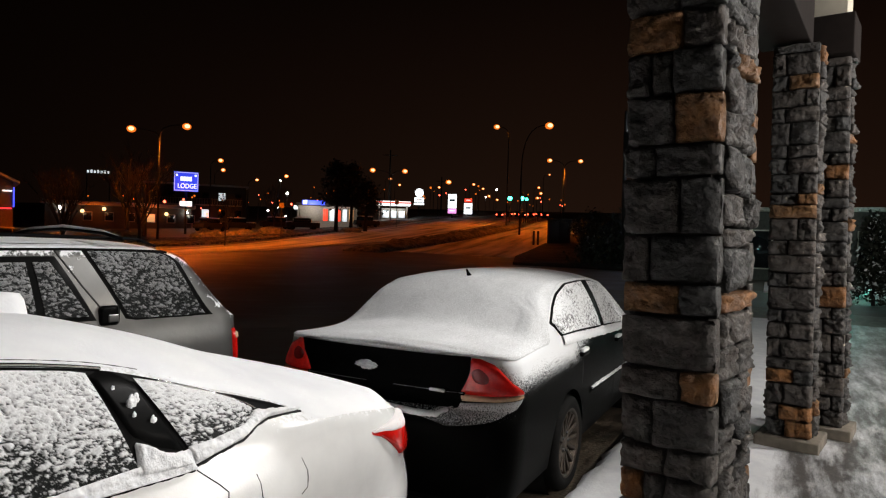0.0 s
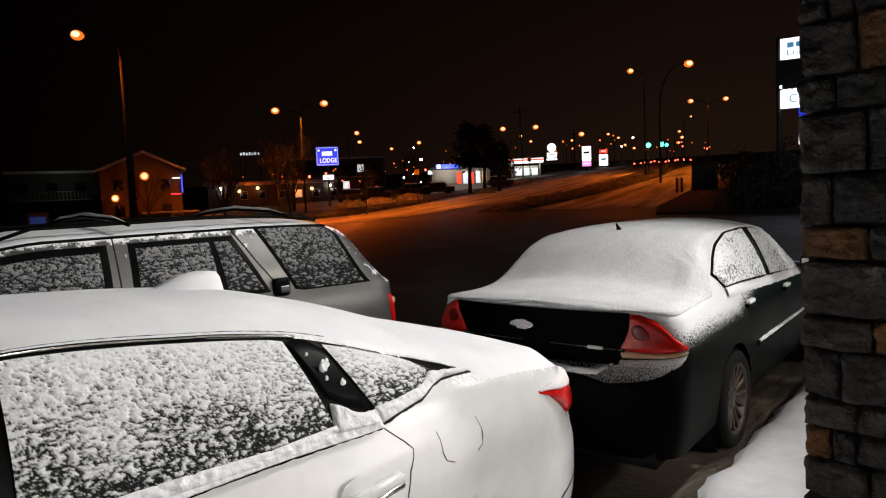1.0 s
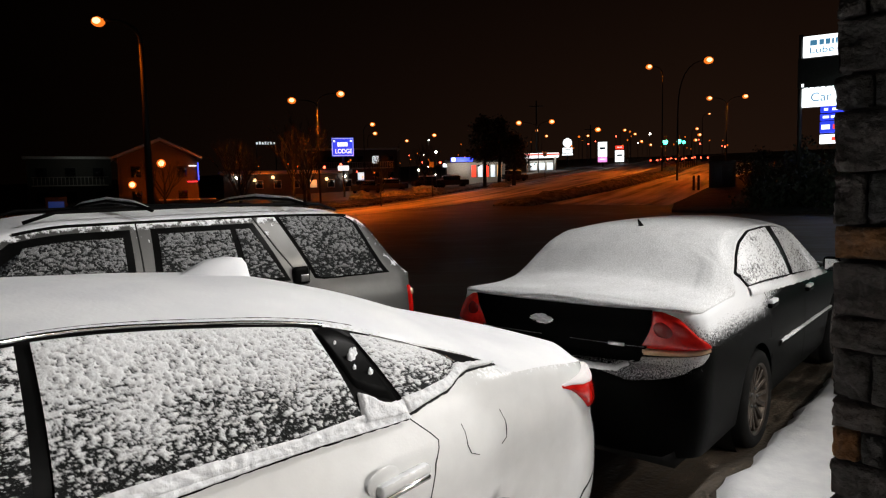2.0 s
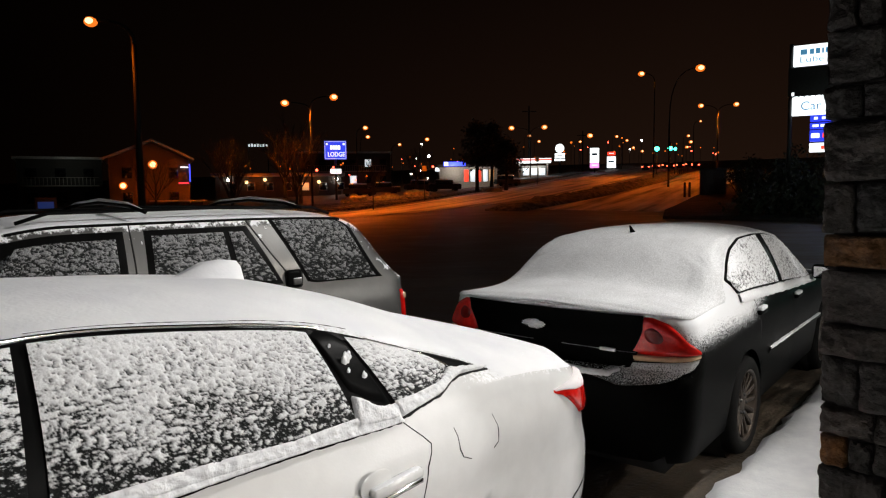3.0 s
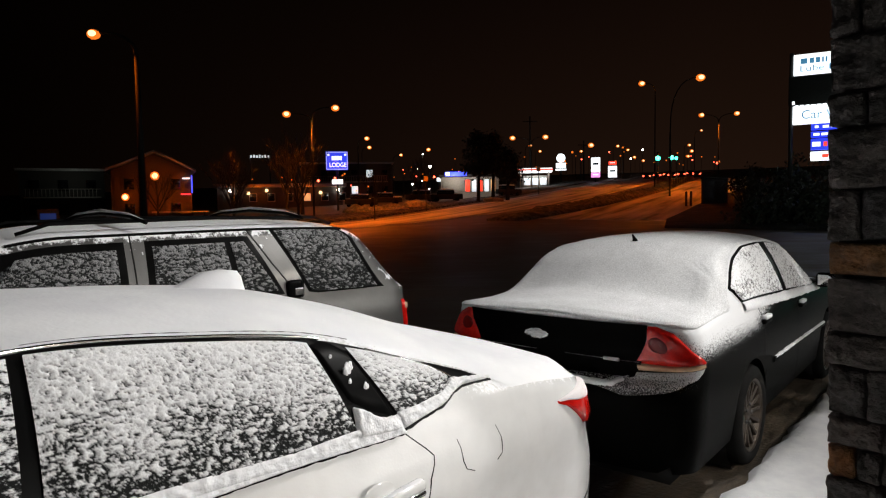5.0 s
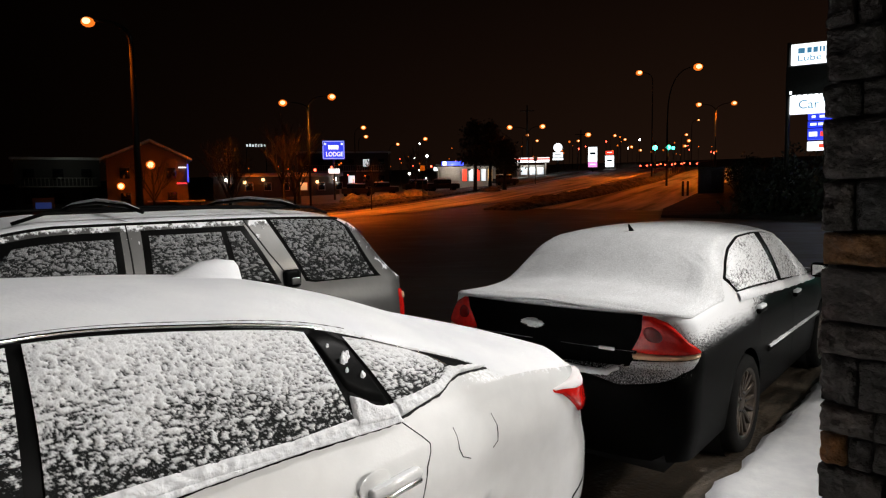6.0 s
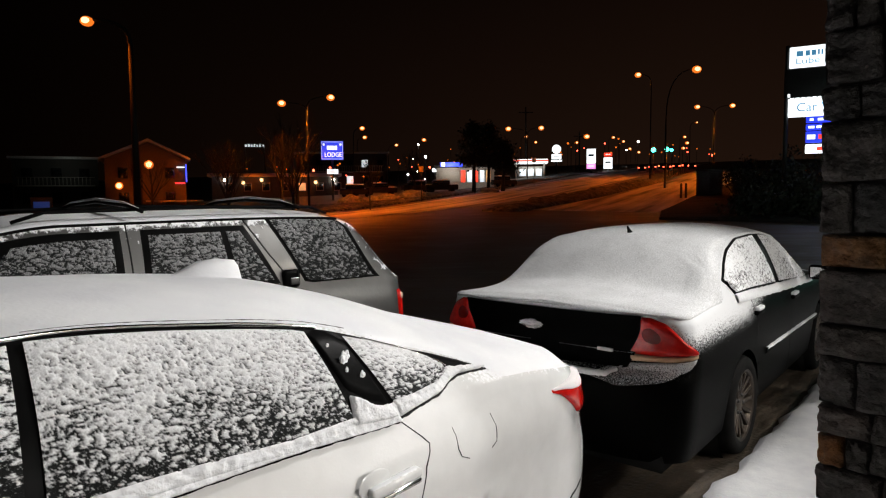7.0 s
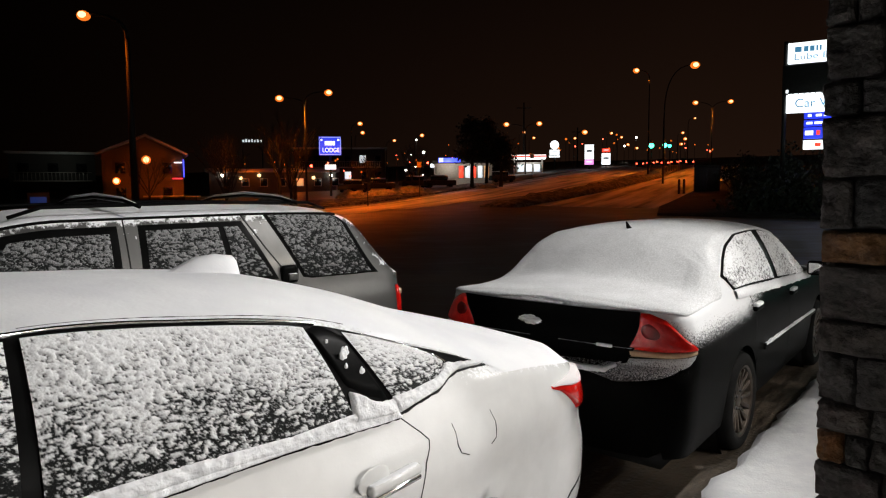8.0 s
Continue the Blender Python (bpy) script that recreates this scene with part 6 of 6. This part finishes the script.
# utility pole with wires' crossarm
for x, y, top in ((18.7, 140, 20.0), (36.5, 170, 17.5)):
    z = rise(x, y)
    u_ = thing("utility_pole", pose(x, y, z), "dark wooden utility pole with a crossarm", "utility pole", "utility poles")
    part("pole", tube([(0, 0, 0), (0, 0, top - z)], [0.2, 0.13], 8), M_BARK, u_)
    part("crossarm", box((3.0, 0.14, 0.16), (0, 0, top - z - 1.2)), M_BARK, u_)


# ---- trees ----
def bare_tree(x, y, hgt, seed, spread=0.5, label="bare winter tree with thin branches", lit=False):
    r = random.Random(seed)
    z = rise(x, y)
    t = thing("bare_tree", pose(x, y, z), label, "tree", "trees along the street")
    part("trunk", tube([(0, 0, 0), (0.05, 0, hgt * 0.2), (0.0, 0.05, hgt * 0.36)], [hgt * 0.028, hgt * 0.022, hgt * 0.018], 8), M_BARK, t)
    bm = bmesh.new()

    def limb(p, d, length, rad, depth):
        q = p + d * length * 0.5 + Vector((r.uniform(-1, 1), r.uniform(-1, 1), r.uniform(0, 1))) * length * 0.08
        e = q + (d + Vector((0, 0, 0.15))).normalized() * length * 0.5
        tube([p, q, e], [rad, rad * 0.75, rad * 0.45], 5, bm)
        if depth:
            for k_ in range(3 if depth > 1 else 4):
                dd = (d + Vector((r.uniform(-1, 1), r.uniform(-1, 1), r.uniform(-0.1, 0.8))) * 0.75).normalized()
                limb(p.lerp(e, r.uniform(0.45, 1.0)), dd, length * r.uniform(0.5, 0.75), rad * 0.5, depth - 1)
    for k_ in range(6):
        a = k_ * 1.05 + r.uniform(-0.3, 0.3)
        d = Vector((math.cos(a) * spread, math.sin(a) * spread, r.uniform(0.6, 1.1))).normalized()
        limb(Vector((0, 0, hgt * r.uniform(0.22, 0.36))), d, hgt * r.uniform(0.3, 0.42), hgt * 0.012, 3)
    part("branch_work", bm, M_BARK, t)
    return t


for i, (x, y, hgt) in enumerate([(-14.0, 44, 5.2), (-13.2, 60, 6.0), (-7.6, 75, 5.0), (-21, 66, 7.0), (-17.5, 74, 9.5), (-16.0, 75, 9.0), (-3.0, 84, 6.0), (-26, 60, 5.5)]):
    bare_tree(x, y, hgt, 40 + i)


def leaf_clump(bm, c, size, r, count):
    for _ in range(count):
        v = Vector((r.gauss(0, 1), r.gauss(0, 1), r.gauss(0, 0.8)))
        p = c + v * size * 0.45
        n = Vector((r.uniform(-1, 1), r.uniform(-1, 1), r.uniform(-1, 1))).normalized()
        a = n.orthogonal().normalized() * size * r.uniform(0.12, 0.26)
        b = n.cross(a).normalized() * size * r.uniform(0.07, 0.14)
        bm.faces.new([bm.verts.new(p + q) for q in (a, b, -a, -b)])


def pine(x, y, hgt, wid, seed, low=0.3):
    r = random.Random(seed)
    z = rise(x, y)
    t = thing("pine_tree", pose(x, y, z), "dark broad pine with a bare lower trunk", "tree", "trees along the street")
    part("trunk", tube([(0, 0, 0), (0.1, 0, hgt * 0.5), (0, 0, hgt * 0.95)], [0.28, 0.2, 0.05], 8), M_BARK, t)
    bm = bmesh.new()
    lb = bmesh.new()
    for i in range(46):
        f_ = r.random()
        zz = hgt * (low + (1 - low) * f_)
        rad = wid * (1 - f_ ** 2.2) * r.uniform(0.3, 1.0) + 0.2
        a = r.uniform(0, 6.28)
        c = Vector((math.cos(a) * rad, math.sin(a) * rad, zz))
        tube([(0, 0, zz - rad * 0.25), c], [0.06, 0.02], 4, lb)
        leaf_clump(bm, c, r.uniform(0.6, 1.15), r, 60)
    part("limb_work", lb, M_BARK, t)
    part("crown", bm, M_LEAF, t, "dark uneven crown", smooth=False)


pine(4.7, 86, 8.8, 2.0, 61, 0.42)
pine(6.6, 86, 8.5, 1.9, 62, 0.42)
pine(8.6, 87, 6.4, 1.7, 63, 0.45)
pine(10.0, 100, 6.0, 1.6, 64)


def bush(x, y, wid, hgt, seed, label="dark leafless bush on the verge", snow=False):
    r = random.Random(seed)
    z = rise(x, y)
    t = thing("bush", pose(x, y, z), label, "bush", "bushes on the verge")
    tw = bmesh.new()
    bm = bmesh.new()
    for i in range(int(16 + wid * 6)):
        a, rad = r.uniform(0, 6.28), wid * math.sqrt(r.random())
        top = Vector((math.cos(a) * rad, math.sin(a) * rad, hgt * r.uniform(0.45, 1.0) * (1 - 0.4 * (rad / wid) ** 2)))
        tube([(top.x * 0.4, top.y * 0.4, 0), (top.x * 0.8, top.y * 0.8, top.z * 0.5), top], [0.04, 0.025, 0.01], 4, tw)
        leaf_clump(bm, top * 0.9, 0.8, r, 36)
    part("stem", tw, M_BARK, t)
    part("foliage", bm, M_LEAF, t, smooth=False)


for i, (x, y, w, hgt) in enumerate([(21.4, 40, 1.6, 2.6), (21.5, 43, 2.0, 3.8), (23.5, 44, 2.0, 4.2), (18.5, 38, 1.8, 1.7), (20.5, 36, 2.0, 2.2), (25.5, 46, 2.2, 5.0), (28, 60, 2.0, 4.0), (23, 33, 2.0, 2.4), (26, 36, 2.2, 3.5)]):
    bush(x, y, w, hgt, 80 + i)


# snow-laden parked cars far over the street
def far_parked(x, y, turn, seed):
    z = rise(x, y) + 0.14
    c = thing("parked_car", pose(x, y, z, 0, 0, turn), "snow-covered parked car beyond the street", "car", "parked cars beyond the street")
    part("body", box((4.3, 1.75, 0.7), (0, 0, 0.3), 0.18, seg=3), M_LINER, c)
    part("cabin", box((2.3, 1.5, 0.6), (-0.1, 0, 0.95), 0.25, seg=3), M_PANE, c)
    part("roof_snow", box((2.0, 1.35, 0.14), (-0.1, 0, 1.5), 0.06), M_SNOW, c)
    part("bonnet_snow", box((1.0, 1.5, 0.1), (1.6, 0, 0.96), 0.04), M_SNOW, c)
    for sx_ in (-1.35, 1.35):
        for sy_ in (-0.8, 0.8):
            part("wheel", lathe([(0.0, -0.1), (0.3, -0.1), (0.32, 0), (0.3, 0.1), (0.0, 0.1)], 16), M_RUBBER, c).location = (sx_, sy_, 0.3)


for i, (x, y, t_) in enumerate([(-7.5, 86, 12), (-2.8, 90, 20), (0.5, 88, 8), (-10.5, 84, 60), (9.5, 97, 30)]):
    far_parked(x, y, t_, i)

# snow banks along the far verge
M_DIRTYSNOW = plain("dirty_snow", (0.2, 0.19, 0.18), 0.85, vary=0.5, scale=3, bump=0.6)


def snow_bank(x, y, w, h, seed):
    bm = bmesh.new()
    bmesh.ops.create_icosphere(bm, subdivisions=4, radius=1)
    for v in bm.verts:
        n_ = noise.noise(v.co * 2.2 + Vector((seed, 0, 0)))
        v.co = Vector((v.co.x * w, v.co.y * w * 0.6, max(-0.1, v.co.z) * h)) * (1 + 0.35 * n_)
    ob = tagged(part("snow_bank", bm, M_DIRTYSNOW), "ploughed heap of dirty snow on the verge", "snow bank", "ploughed snow banks")
    ob.location = (x, y, rise(x, y) + 0.1)


for i, (x, y, w, h) in enumerate([(-9.0, 70, 1.6, 0.9), (-6.0, 74, 2.2, 0.7), (-3.0, 78, 1.8, 0.8), (-16, 66, 2.0, 0.9), (-21, 64, 1.5, 0.7), (6.5, 84, 1.4, 0.5)]):
    snow_bank(x, y, w, h, i)

# beyond the pillars: yard lamp, clipped conifers under snow, lit window wall
x, y = 21.5, 22.5
yl = thing("yard_lamp", pose(x, y, 0), "white yard lamp on a thin pole", "street lamp")
part("pole", tube([(0, 0, 0), (0, 0, 4.5)], 0.06, 8), M_DARKMETAL, yl)
part("head", box((0.5, 0.5, 0.12), (0, 0, 4.45), 0.05), M_WHITELAMP, yl, "glowing white lamp head")
lamp("yard_light", "POINT", pose(x, y, 4.2), 500, (0.75, 1.0, 0.95), 0.15)
strip("verge", [(17.8, 22.2), (28, 12.5)], [(21.9, 27.3), (33.5, 18.5)], 0.06, M_SNOW, 0.1, "bank of clean snow beyond the forecourt", "verge", 30, lump=0.12)
# Added lamp on an invented post; it throws the teal light on the snow.
lamp("added_teal_light", "POINT", pose(20.0, 20.6, 1.5), 130, (0.05, 1.0, 0.75), 0.1)
gl_ = thing("added_teal_lamp", pose(20.0, 20.6, 0), "added lamp on a short post that tints the snow teal", "lamp")
part("post", tube([(0, 0, 0), (0, 0, 1.5)], 0.05, 8), M_DARKMETAL, gl_)
part("bulb", lathe([(0.0, 0.03), (0.04, 0.03), (0.04, -0.03), (0.0, -0.03)], 12), M_GREEN, gl_).location = (0, 0, 1.53)


def cone_shrub(x, y, hgt, seed):
    r = random.Random(seed)
    t = thing("conifer_shrub", pose(x, y, 0), "slim conifer shrub dusted with snow", "shrub", "conifer shrubs by the yard")
    part("trunk", tube([(0, 0, 0), (0, 0, hgt * 0.9)], [0.06, 0.02], 6), M_BARK, t)
    bm, sn = bmesh.new(), bmesh.new()
    for i in range(40):
        f_ = i / 40
        a = i * 2.4
        c = Vector((math.cos(a), math.sin(a), 0)) * 0.5 * (1 - f_) * hgt / 3 + Vector((0, 0, 0.2 + f_ * hgt * 0.95))
        leaf_clump(bm, c, 0.42, r, 40)
        leaf_clump(sn, c + Vector((0, 0, 0.07)), 0.34, r, 7)
    part("foliage", bm, M_LEAF, t, smooth=False)
    tagged(part("snow", sn, M_SNOW_LUMPY, t, smooth=False), kind="stuff")


for i, (x, y, h_) in enumerate([(18.2, 17.6, 2.8), (20.4, 18.0, 2.9), (19.6, 16.4, 2.7), (22.4, 18.8, 3.0)]):
    cone_shrub(x, y, h_, 120 + i)
wx = thing("office_building", facing(27, 26, 0), "low building with a lit window wall", "building")
part("wall", box((14, 6, 3.6), (0, 3, 0)), M_WALLDARK, wx, smooth=False)
part("eave", box((14.6, 6.8, 0.2), (0, 2.8, 3.6), 0.04), M_WALLPALE, wx)
for i in range(5):
    window_bay(wx, -5.4 + 2.7 * i, 0.7, 1.6, 1.9, M_PANECOOL if i % 2 else M_PANE)

# blue-lit vending cabinet and a far roof sign by the motel
vm = thing("vending_cabinet", facing(-27.0, 45.0, rise(-27, 45)), "dim blue-lit vending cabinet by the motel drive", "vending machine")
part("cabinet", box((1.3, 0.8, 1.9), (0, 0.4, 0), 0.04), M_DARKMETAL, vm)
part("front_panel", box((0.95, 0.06, 0.6), (0, -0.02, 1.0), 0.02), glow("dim_blue", (0.03, 0.10, 0.5), 0.14), vm, "dim blue glowing panel")
rx, ry_ = -33.0, 120.0
rs = thing("roof_sign", facing(rx, ry_, rise(rx, ry_)), "row of small white lit letters on a high frame", "sign")
for x in (-1.7, 1.7):
    part("post", tube([(x, 0.1, 0), (x, 0.1, 11.2 - rise(rx, ry_))], 0.1, 6), M_DARKMETAL, rs)
for i in range(7):
    part("letter_bar", box((0.3, 0.1, 0.4 + 0.1 * (i % 2)), (-1.55 + 0.5 * i, 0, 10.75 - rise(rx, ry_)), 0.02), M_PANECOOL, rs)
